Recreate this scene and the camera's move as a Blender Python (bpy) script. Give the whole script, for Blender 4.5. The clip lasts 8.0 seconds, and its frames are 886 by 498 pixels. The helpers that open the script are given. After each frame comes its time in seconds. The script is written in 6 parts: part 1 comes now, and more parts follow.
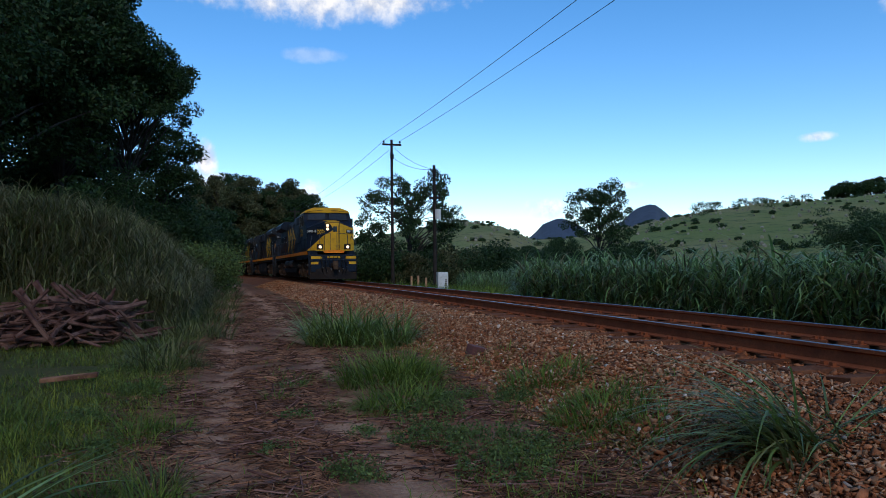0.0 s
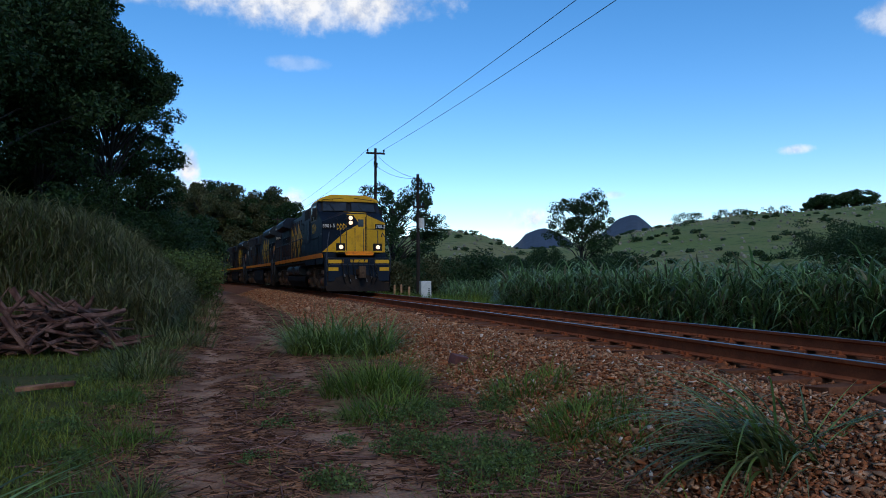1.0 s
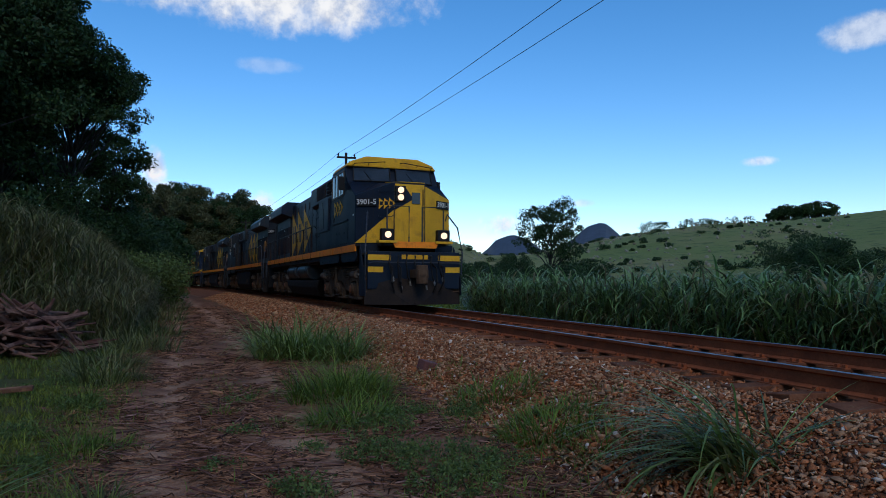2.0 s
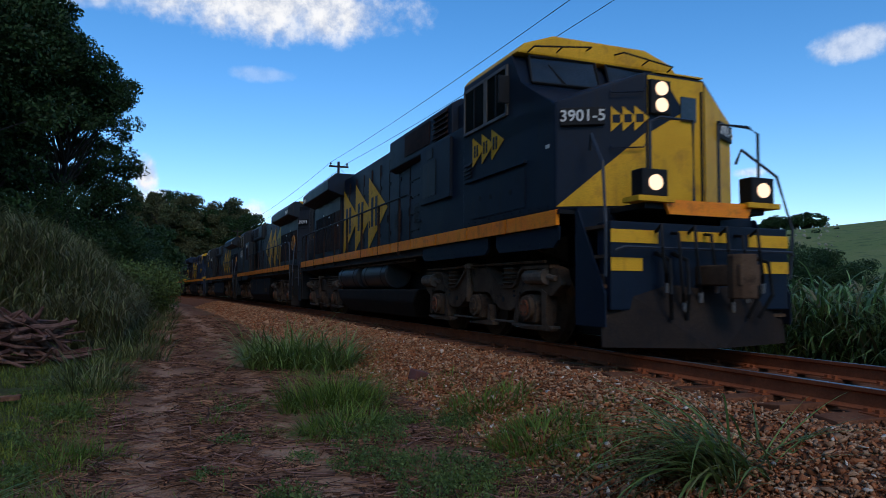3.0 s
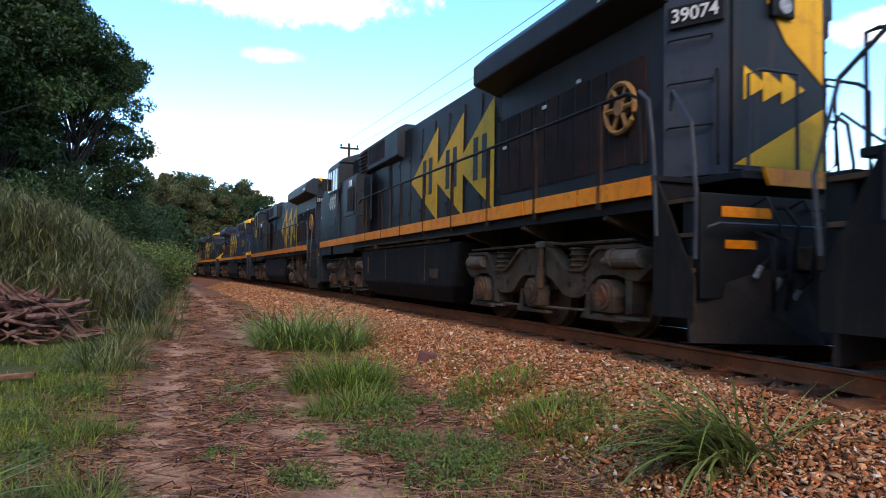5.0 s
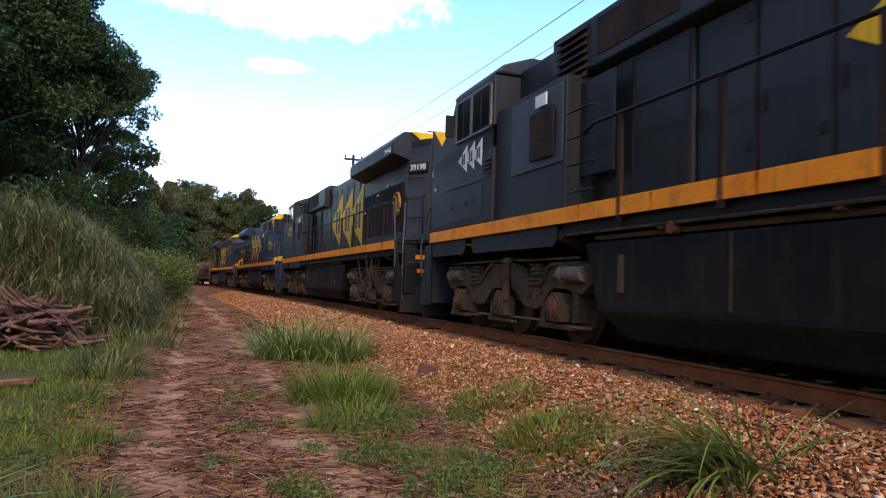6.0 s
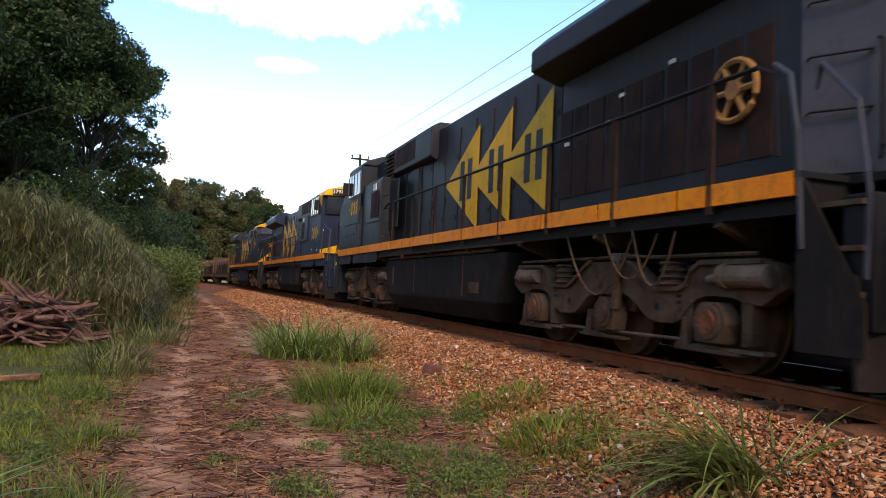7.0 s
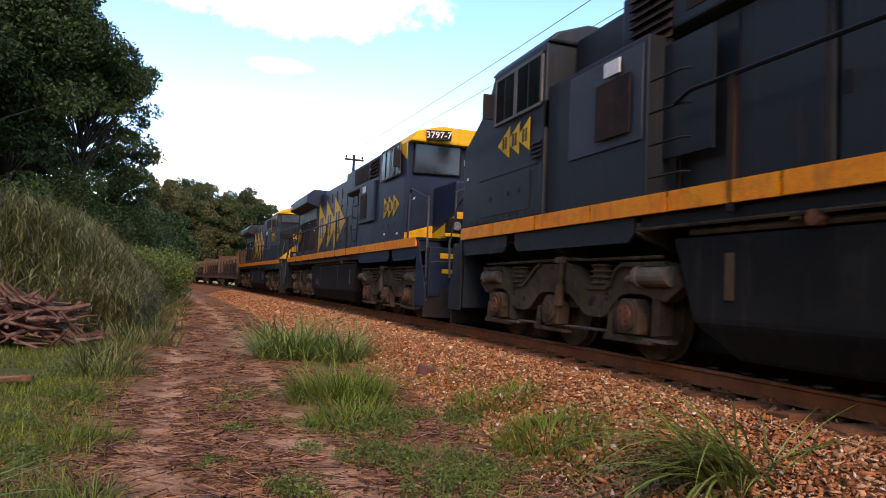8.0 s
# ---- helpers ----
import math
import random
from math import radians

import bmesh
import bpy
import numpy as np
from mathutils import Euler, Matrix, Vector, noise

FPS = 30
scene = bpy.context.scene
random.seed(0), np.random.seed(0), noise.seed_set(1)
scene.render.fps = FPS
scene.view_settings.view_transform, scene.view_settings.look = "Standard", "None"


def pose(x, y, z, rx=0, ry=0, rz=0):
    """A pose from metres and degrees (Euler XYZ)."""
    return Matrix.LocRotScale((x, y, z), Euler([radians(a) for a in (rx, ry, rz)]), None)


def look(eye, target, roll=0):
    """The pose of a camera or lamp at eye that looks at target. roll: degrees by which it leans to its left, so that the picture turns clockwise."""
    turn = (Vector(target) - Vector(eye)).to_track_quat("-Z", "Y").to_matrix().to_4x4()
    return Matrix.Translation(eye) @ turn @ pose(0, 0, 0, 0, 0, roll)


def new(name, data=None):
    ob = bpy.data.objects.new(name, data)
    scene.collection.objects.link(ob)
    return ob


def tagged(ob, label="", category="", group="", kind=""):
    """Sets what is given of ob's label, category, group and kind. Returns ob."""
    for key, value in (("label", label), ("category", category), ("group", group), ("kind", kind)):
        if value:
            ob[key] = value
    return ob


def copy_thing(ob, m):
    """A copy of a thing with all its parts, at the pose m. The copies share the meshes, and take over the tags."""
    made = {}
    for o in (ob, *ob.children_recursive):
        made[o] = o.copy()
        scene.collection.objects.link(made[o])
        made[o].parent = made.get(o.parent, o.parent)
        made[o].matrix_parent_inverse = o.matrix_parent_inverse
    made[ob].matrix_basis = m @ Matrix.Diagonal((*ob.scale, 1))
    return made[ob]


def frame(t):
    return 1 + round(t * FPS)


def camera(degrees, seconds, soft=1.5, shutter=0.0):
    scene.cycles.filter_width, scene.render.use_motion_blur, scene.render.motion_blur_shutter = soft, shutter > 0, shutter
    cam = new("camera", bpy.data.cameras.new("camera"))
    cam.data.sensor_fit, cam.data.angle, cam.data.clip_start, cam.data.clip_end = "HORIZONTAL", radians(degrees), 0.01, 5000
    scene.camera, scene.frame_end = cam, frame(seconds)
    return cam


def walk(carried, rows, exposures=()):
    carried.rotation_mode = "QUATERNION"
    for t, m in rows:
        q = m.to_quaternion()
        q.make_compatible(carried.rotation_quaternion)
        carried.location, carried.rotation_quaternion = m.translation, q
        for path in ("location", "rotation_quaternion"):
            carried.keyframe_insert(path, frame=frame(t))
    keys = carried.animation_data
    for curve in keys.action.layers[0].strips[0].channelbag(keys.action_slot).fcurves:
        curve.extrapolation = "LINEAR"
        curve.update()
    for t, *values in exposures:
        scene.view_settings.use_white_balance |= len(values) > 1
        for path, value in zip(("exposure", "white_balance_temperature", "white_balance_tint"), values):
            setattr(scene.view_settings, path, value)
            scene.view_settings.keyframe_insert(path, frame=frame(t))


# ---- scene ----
cam = camera(65.17, 8.0, soft=0.7, shutter=0.12)
EYE = (0.0, 0.0, 0.764)          # z = 0 is the top of the rails


def held(yaw, pitch, roll):
    return pose(*EYE, 90 + pitch, 0, yaw) @ pose(0, 0, 0, 0, 0, -roll)


walk(cam, [(t, held(*a)) for t, *a in (
    (0.0, -15.68, 1.49, 0.67), (0.5, -15.99, 1.64, 0.60), (1.0, -17.07, 2.22, 0.38), (1.5, -18.63, 2.31, -0.04),
    (3.0, -20.21, 3.47, -0.40), (3.5, -20.40, 3.41, -0.80), (4.0, -19.71, 2.38, -0.87), (4.5, -19.55, 1.69, -0.68),
    (6.0, -19.17, 3.04, -1.80), (6.5, -19.32, 2.85, -2.14), (7.0, -18.70, 3.07, -2.46), (7.5, -18.88, 3.09, -2.35),
    (8.0, -19.20, 3.14, -2.41))],
    exposures=((0.0, 0.0, 6700.0, 13.0), (1.0, -0.1, 6500.0, 12.0), (1.5, -0.2, 6420.0, 12.0), (3.0, -0.1, 6500.0, 12.0), (3.5, -0.05, 6450.0, 12.0), (4.0, 1.12, 7400.0, 15.0), (4.5, 1.52, 7700.0, 18.0), (6.0, 1.6, 9600.0, 27.0), (8.0, 1.62, 10500.0, 32.0)))

# ---- world and sun ----
SUN_AZ, SUN_EL = 172.0, 40.0    # degrees to the left of +y, and up; behind thin cloud
world = bpy.data.worlds.new("world")
scene.world = world
world.use_nodes = True


class Nodes:
    """Short ways to add and link shader nodes."""

    def __init__(self, tree):
        self.tree = tree
        tree.nodes.clear()

    def add(self, kind, **settings):
        n = self.tree.nodes.new(kind)
        for key, value in settings.items():
            n.inputs[key.replace("_", " ")].default_value = value
        return n

    def link(self, a, b):
        self.tree.links.new(a, b)

    def math(self, op, a, b=None, c=None, clamp=False):
        n = self.tree.nodes.new("ShaderNodeMath")
        n.operation, n.use_clamp = op, clamp
        for i, v in enumerate((a, b, c)):
            if v is None:
                continue
            if isinstance(v, (int, float)):
                n.inputs[i].default_value = v
            else:
                self.link(v, n.inputs[i])
        return n.outputs[0]

    def mix(self, fac, a, b, blend="MIX"):
        n = self.tree.nodes.new("ShaderNodeMix")
        n.data_type, n.blend_type = "RGBA", blend
        for sock, v in ((n.inputs[0], fac), (n.inputs[6], a), (n.inputs[7], b)):
            if isinstance(v, (int, float)):
                sock.default_value = v
            elif isinstance(v, tuple):
                sock.default_value = (*v[:3], 1)
            else:
                self.link(v, sock)
        return n.outputs[2]

    def ramp(self, fac, lo, hi):
        n = self.tree.nodes.new("ShaderNodeMapRange")
        n.interpolation_type = "SMOOTHSTEP"
        n.inputs["From Min"].default_value, n.inputs["From Max"].default_value = lo, hi
        self.link(fac, n.inputs["Value"])
        return n.outputs[0]

    def noise(self, coord, scale, detail=4.0, rough=0.55):
        n = self.add("ShaderNodeTexNoise", Scale=scale, Detail=detail, Roughness=rough)
        self.link(coord, n.inputs["Vector"])
        return n.outputs["Fac"]


def toward(az, el):
    a, e = radians(az), radians(el)
    return Vector((-math.sin(a) * math.cos(e), math.cos(a) * math.cos(e), math.sin(e)))


w = Nodes(world.node_tree)
sky = w.add("ShaderNodeTexSky")
sky.sky_type, sky.sun_disc = "NISHITA", False
sky.sun_elevation, sky.sun_rotation = radians(SUN_EL), radians(-SUN_AZ)
sky.altitude = 600.0
sky.air_density, sky.dust_density, sky.ozone_density = 1.0, 0.15, 3.0
coord = w.add("ShaderNodeTexCoord").outputs["Generated"]
billow = w.noise(coord, 9.0, 7.0, 0.60)
wisps = w.noise(coord, 45.0, 5.0, 0.6)
rough_edge = w.math("ADD", w.math("MULTIPLY", w.math("SUBTRACT", billow, 0.5), 2.6), w.math("MULTIPLY", w.math("SUBTRACT", wisps, 0.5), 0.8))
total = None
# clouds: azimuth, elevation, half width, half height (degrees), thickness
for az, el, aw, ah, dens in ((-5.5, 22.3, 12.5, 3.0, 1.0), (-5.2, 16.9, 2.6, 0.7, 0.22), (-5.0, 5.9, 1.5, 1.5, 1.0), (3.2, 8.4, 1.0, 2.0, 1.0), (2.6, 6.8, 1.6, 1.0, 0.9),
                             (-24.2, 4.6, 2.1, 1.3, 1.0), (-31.0, 6.4, 1.2, 0.4, 0.5), (-44.2, 9.1, 1.6, 0.5, 0.8), (-51.6, 17.5, 3.2, 1.3, 0.6), (12.0, 22.0, 9.0, 2.5, 0.8),
                             (62.0, 18.0, 20.0, 6.0, 0.9), (130.0, 25.0, 24.0, 7.0, 0.9), (-110.0, 22.0, 26.0, 6.0, 0.9)):
    c = toward(az, el)
    u = Vector((math.cos(radians(az)), math.sin(radians(az)), 0))
    v = u.cross(c)
    parts = []
    for axis, half in ((u, aw), (v, ah)):
        dot = w.tree.nodes.new("ShaderNodeVectorMath")
        dot.operation = "DOT_PRODUCT"
        w.link(coord, dot.inputs[0])
        dot.inputs[1].default_value = axis
        parts.append(w.math("POWER", w.math("ABSOLUTE", w.math("DIVIDE", dot.outputs["Value"], math.sin(radians(half)))), 2.0))
    facing = w.tree.nodes.new("ShaderNodeVectorMath")
    facing.operation = "DOT_PRODUCT"
    w.link(coord, facing.inputs[0])
    facing.inputs[1].default_value = c
    small = aw < 5
    shape = w.math("SUBTRACT", w.math("ADD", w.math("MULTIPLY", rough_edge, 1.15 if small else 1.0), 0.7 if small else 0.85), w.math("ADD", parts[0], parts[1]))
    shape = w.math("MULTIPLY", w.ramp(shape, -0.2, 0.85), dens)
    shape = w.math("MULTIPLY", shape, w.math("GREATER_THAN", facing.outputs["Value"], 0.3))
    total = shape if total is None else w.math("MAXIMUM", total, shape)
shade = w.mix(w.ramp(wisps, 0.3, 0.65), (3.2, 3.55, 4.2), (5.4, 5.5, 5.55))
deep = w.add("ShaderNodeHueSaturation", Saturation=1.30)
w.link(sky.outputs[0], deep.inputs["Color"])
w.link(w.mix(total, deep.outputs[0], shade), (back := w.add("ShaderNodeBackground", Strength=0.19)).inputs["Color"])
w.link(back.outputs[0], w.add("ShaderNodeOutputWorld").inputs[0])

sun = new("sun", bpy.data.lights.new("sun", "SUN"))
sun.data.energy, sun.data.angle, sun.data.color = 1.05, radians(20.0), (1.0, 0.9, 0.74)
sun.matrix_world = look((0, 0, 60), Vector((0, 0, 60)) - toward(SUN_AZ, SUN_EL))


# ---- materials ----
def mat(name, a, b, scale=4.0, fine=60.0, rough=0.7, metal=0.0, bump=0.3, dirt=None, dirt_amount=0.5, island=0.0, each=0.0, spec=0.5, sheer=0.0, streak=None):
    """Two tones mixed by coarse noise, darkened by fine grain, dirt in patches; island and each vary the pieces."""
    m = bpy.data.materials.new(name)
    m.use_nodes = True
    n = Nodes(m.node_tree)
    out, bsdf = n.add("ShaderNodeOutputMaterial"), n.add("ShaderNodeBsdfPrincipled", Metallic=metal, Roughness=rough)
    bsdf.inputs["Specular IOR Level"].default_value = spec
    at = n.add("ShaderNodeTexCoord").outputs["Object"]
    coarse, grain = n.noise(at, scale), n.noise(at, fine, 3.0)
    col = n.mix(n.ramp(coarse, 0.35, 0.65), a, b)
    col = n.mix(n.math("MULTIPLY", n.ramp(grain, 0.35, 0.7), 0.35), col, tuple(x * 0.45 for x in a))
    if dirt:
        patch = n.math("MULTIPLY", n.noise(at, scale * 2.3, 8.0, 0.7), 1.0)
        col = n.mix(n.math("MULTIPLY", n.ramp(patch, 0.5, 0.68), dirt_amount), col, dirt)
    if streak:
        stretch = n.tree.nodes.new("ShaderNodeVectorMath")
        stretch.operation = "MULTIPLY"
        n.link(at, stretch.inputs[0])
        stretch.inputs[1].default_value = (5.0, 5.0, 0.45)
        runs = n.noise(stretch.outputs[0], 1.6, 5.0, 0.65)
        col = n.mix(n.math("MULTIPLY", n.ramp(runs, 0.52, 0.70), 0.6), col, streak)
    if island or each:
        src = n.add("ShaderNodeNewGeometry").outputs["Random Per Island"] if island else n.add("ShaderNodeObjectInfo").outputs["Random"]
        amount = island or each
        col = n.mix(1.0, col, n.mix(src, (1 - amount,) * 3, (1 + amount,) * 3), "MULTIPLY")
    n.link(col, bsdf.inputs["Base Color"])
    if bump:
        b_node = n.add("ShaderNodeBump", Strength=bump, Distance=0.01)
        n.link(n.math("ADD", grain, n.math("MULTIPLY", coarse, 0.6)), b_node.inputs["Height"])
        n.link(b_node.outputs[0], bsdf.inputs["Normal"])
    n.link(n.math("ADD", n.math("MULTIPLY", coarse, 0.25), rough - 0.12, clamp=True), bsdf.inputs["Roughness"])
    if sheer:
        glow = n.add("ShaderNodeBsdfTranslucent")
        n.link(col, glow.inputs["Color"])
        mixer = n.add("ShaderNodeMixShader", Fac=sheer)
        n.link(bsdf.outputs[0], mixer.inputs[1])
        n.link(glow.outputs[0], mixer.inputs[2])
        n.link(mixer.outputs[0], out.inputs[0])
    else:
        n.link(bsdf.outputs[0], out.inputs[0])
    return m


def emitter(name, colour, strength):
    m = bpy.data.materials.new(name)
    m.use_nodes = True
    n = Nodes(m.node_tree)
    e = n.add("ShaderNodeEmission", Strength=strength)
    e.inputs["Color"].default_value = (*colour, 1)
    n.link(e.outputs[0], n.add("ShaderNodeOutputMaterial").inputs[0])
    return m


NAVY = mat("navy_paint", (0.0074, 0.0114, 0.0146), (0.0108, 0.0152, 0.0188), 1.2, 90, 0.5, bump=0.10, dirt=(0.018, 0.013, 0.010), dirt_amount=0.5, spec=0.24, streak=(0.036, 0.021, 0.014))
NAVY_CLEAN = mat("washed_navy_paint", (0.0050, 0.0112, 0.0225), (0.0072, 0.0145, 0.0280), 1.2, 90, 0.5, bump=0.08, dirt=(0.010, 0.010, 0.011), dirt_amount=0.5, spec=0.16, streak=(0.014, 0.013, 0.015))
ROYAL = mat("blue_paint", (0.0066, 0.0155, 0.035), (0.0092, 0.0195, 0.043), 1.2, 90, 0.5, bump=0.08, dirt=(0.014, 0.015, 0.018), dirt_amount=0.4, spec=0.2, streak=(0.02, 0.02, 0.024))
# Faded panel paint; on the handrails its grey stands for sky light.
GREYBLUE = mat("faded_paint_and_skylit_grey", (0.026, 0.032, 0.042), (0.038, 0.045, 0.056), 1.5, 90, 0.5, bump=0.08, dirt=(0.018, 0.016, 0.015), spec=0.25)
YELLOW = mat("yellow_paint", (0.70, 0.345, 0.014), (0.78, 0.40, 0.022), 1.5, 80, 0.55, bump=0.06, dirt=(0.32, 0.14, 0.025), dirt_amount=0.5, spec=0.18, streak=(0.45, 0.20, 0.02))
ORANGE = mat("orange_yellow_sill_paint", (0.95, 0.225, 0.003), (0.97, 0.285, 0.006), 2.5, 70, 0.45, bump=0.06, dirt=(0.26, 0.065, 0.012), dirt_amount=0.4, spec=0.3, streak=(0.50, 0.115, 0.010))
WHITE_PAINT = mat("off_white_paint", (0.62, 0.60, 0.54), (0.70, 0.68, 0.62), 4, 80, 0.55, bump=0.05, dirt=(0.3, 0.27, 0.22))
RUSTY = mat("rusty_brown_panel", (0.036, 0.018, 0.013), (0.018, 0.012, 0.011), 1.5, 60, 0.8, bump=0.2, dirt=(0.07, 0.028, 0.014), dirt_amount=0.6, spec=0.12)
UNDER = mat("dusty_underframe_steel", (0.078, 0.044, 0.026), (0.118, 0.073, 0.045), 2.0, 50, 0.9, bump=0.4, dirt=(0.022, 0.014, 0.010), dirt_amount=0.7, spec=0.08)
DUSTY = mat("pale_dusty_casting", (0.130, 0.088, 0.060), (0.185, 0.130, 0.092), 3.0, 50, 0.9, bump=0.3, dirt=(0.05, 0.032, 0.022), dirt_amount=0.6, spec=0.08)
RESERVOIR = mat("grey_dusted_reservoir", (0.022, 0.020, 0.019), (0.036, 0.032, 0.029), 0.9, 50, 0.5, bump=0.2, dirt=(0.06, 0.046, 0.036), dirt_amount=0.45, spec=0.35)
TANK = mat("dusty_black_tank", (0.010, 0.0085, 0.0075), (0.018, 0.015, 0.012), 0.9, 50, 0.85, bump=0.2, dirt=(0.034, 0.025, 0.018), dirt_amount=0.4, spec=0.12, streak=(0.036, 0.025, 0.017))
# Black steel; also painted shade under the sills and inside the bogies.
BLACK = mat("black_steel_and_void", (0.006, 0.006, 0.0065), (0.010, 0.0095, 0.009), 2, 60, 0.6, bump=0.15, spec=0.2)
RUST_CAP = mat("rust_orange_cast_iron", (0.24, 0.080, 0.038), (0.13, 0.045, 0.024), 9, 70, 0.9, bump=0.5, dirt=(0.05, 0.03, 0.022), spec=0.08)
RAIL_SIDE = mat("rusted_rail_steel", (0.31, 0.088, 0.034), (0.23, 0.064, 0.027), 3.0, 45, 0.85, bump=0.3, dirt=(0.15, 0.046, 0.024), spec=0.10)
RAIL_TOP = mat("polished_rail_head", (0.40, 0.39, 0.39), (0.30, 0.29, 0.29), 1.0, 100, 0.42, metal=1.0, bump=0.02)
SLEEPER = mat("weathered_wooden_sleeper", (0.13, 0.050, 0.028), (0.19, 0.078, 0.040), 3.0, 40, 0.95, bump=0.6, dirt=(0.24, 0.10, 0.048), each=0.3, spec=0.05)
STONE = mat("red_brown_ballast_stone", (0.38, 0.142, 0.060), (0.26, 0.090, 0.040), 6.0, 45, 0.9, bump=0.4, island=0.5, spec=0.05)
STONE_GREY = mat("pinkish_grey_ballast_stone", (0.48, 0.270, 0.150), (0.34, 0.175, 0.095), 6.0, 45, 0.9, bump=0.4, island=0.45, spec=0.05)
STONE_PALE = mat("near_white_ballast_stone", (0.68, 0.56, 0.45), (0.55, 0.42, 0.32), 6.0, 45, 0.9, bump=0.4, island=0.3, spec=0.06)
MOUND = mat("pale_earth_mound", (0.27, 0.24, 0.17), (0.20, 0.18, 0.12), 2.0, 9, 0.95, bump=0.3, island=0.3)
BED = mat("dusty_ballast_bed", (0.21, 0.085, 0.042), (0.125, 0.048, 0.026), 9.0, 40, 0.95, bump=1.0, spec=0.06)
SIDE_GLASS = mat("black_side_glass", (0.006, 0.007, 0.008), (0.010, 0.011, 0.012), 2, 40, 0.12, bump=0.0, spec=0.25)
WORN_FRAME = mat("worn_aluminium_frame", (0.10, 0.090, 0.080), (0.15, 0.13, 0.115), 3, 80, 0.55, bump=0.1, dirt=(0.05, 0.035, 0.025), dirt_amount=0.4, spec=0.3)
# Greyer than the side panes, with reflected sky held in its base colour.
GLASS = mat("sky_grey_cab_glass", (0.020, 0.024, 0.026), (0.032, 0.036, 0.038), 2, 40, 0.15, bump=0.0, spec=0.5)
LENS = mat("unlit_lamp_glass", (0.16, 0.165, 0.165), (0.30, 0.30, 0.29), 18, 60, 0.2, bump=0.1, spec=0.6)
LAMP = emitter("lit_headlamp", (1.0, 0.72, 0.48), 1.7)
CANE = mat("blue_green_cane_blade", (0.120, 0.215, 0.055), (0.185, 0.275, 0.090), 1.5, 25, 0.42, bump=0, island=0.65, sheer=0.3, spec=0.55)
# Straw on the bank; in the cane, pale blades that paint leaf highlights.
STRAW_GLINT = mat("dry_straw_and_glint_blade", (0.21, 0.18, 0.09375), (0.1275, 0.1237, 0.05625), 1.5, 25, 0.7, bump=0, island=0.45, sheer=0.3, spec=0.2)
BANK = mat("olive_bank_grass_blade", (0.112, 0.128, 0.034), (0.172, 0.165, 0.060), 0.6, 25, 0.6, bump=0, island=0.55, sheer=0.3, spec=0.3)
GRASS = mat("mid_green_long_grass", (0.140, 0.205, 0.040), (0.195, 0.250, 0.062), 1.5, 25, 0.5, bump=0, island=0.55, sheer=0.3, spec=0.4)
TUFT = mat("fresh_green_grass", (0.180, 0.235, 0.030), (0.105, 0.160, 0.024), 2.5, 25, 0.6, bump=0, island=0.45, sheer=0.35, spec=0.3)
VERGE = mat("yellow_green_verge_grass", (0.190, 0.205, 0.026), (0.115, 0.150, 0.022), 1.4, 25, 0.6, bump=0, island=0.6, sheer=0.35, spec=0.25)
WEED = mat("dull_green_weed_leaf", (0.088, 0.135, 0.034), (0.120, 0.165, 0.042), 3, 25, 0.6, bump=0, island=0.5, sheer=0.25, spec=0.3)
LEAF = mat("dark_tree_leaf", (0.022, 0.050, 0.014), (0.036, 0.070, 0.020), 0.4, 20, 0.6, bump=0, island=0.5, sheer=0.25, spec=0.25)
LEAF_DRY = mat("olive_tree_leaf", (0.105, 0.100, 0.042), (0.070, 0.082, 0.030), 0.3, 20, 0.65, bump=0, island=0.45, sheer=0.25, spec=0.2)
PLOUGH = mat("brown_dusted_plough_steel", (0.020, 0.0145, 0.012), (0.032, 0.0225, 0.017), 1.3, 40, 0.85, bump=0.25, dirt=(0.009, 0.010, 0.013), dirt_amount=0.7, spec=0.12, streak=(0.012, 0.011, 0.011))
BARK = mat("grey_brown_bark", (0.045, 0.035, 0.028), (0.026, 0.021, 0.018), 3, 30, 0.95, bump=0.8)
DEADWOOD = mat("reddish_dead_wood", (0.105, 0.046, 0.036), (0.25, 0.135, 0.100), 4, 50, 0.9, bump=0.6, island=0.65, spec=0.1)
STRAW = mat("dry_twigs_and_straw", (0.26, 0.125, 0.068), (0.075, 0.033, 0.020), 4, 40, 0.9, bump=0.2, island=0.8, spec=0.08)
POLE = mat("weathered_pole_wood", (0.026, 0.020, 0.018), (0.042, 0.032, 0.027), 2, 40, 0.9, bump=0.5, spec=0.1)
WIRE = mat("dark_wire", (0.02, 0.02, 0.02), (0.03, 0.03, 0.03), 2, 40, 0.6, bump=0)
# Bluish base colour carries the haze of distance over dark forest.
MOUNTAIN = mat("far_haze_blue_mountain", (0.035, 0.055, 0.085), (0.045, 0.065, 0.095), 0.004, 0.03, 0.95, bump=0)


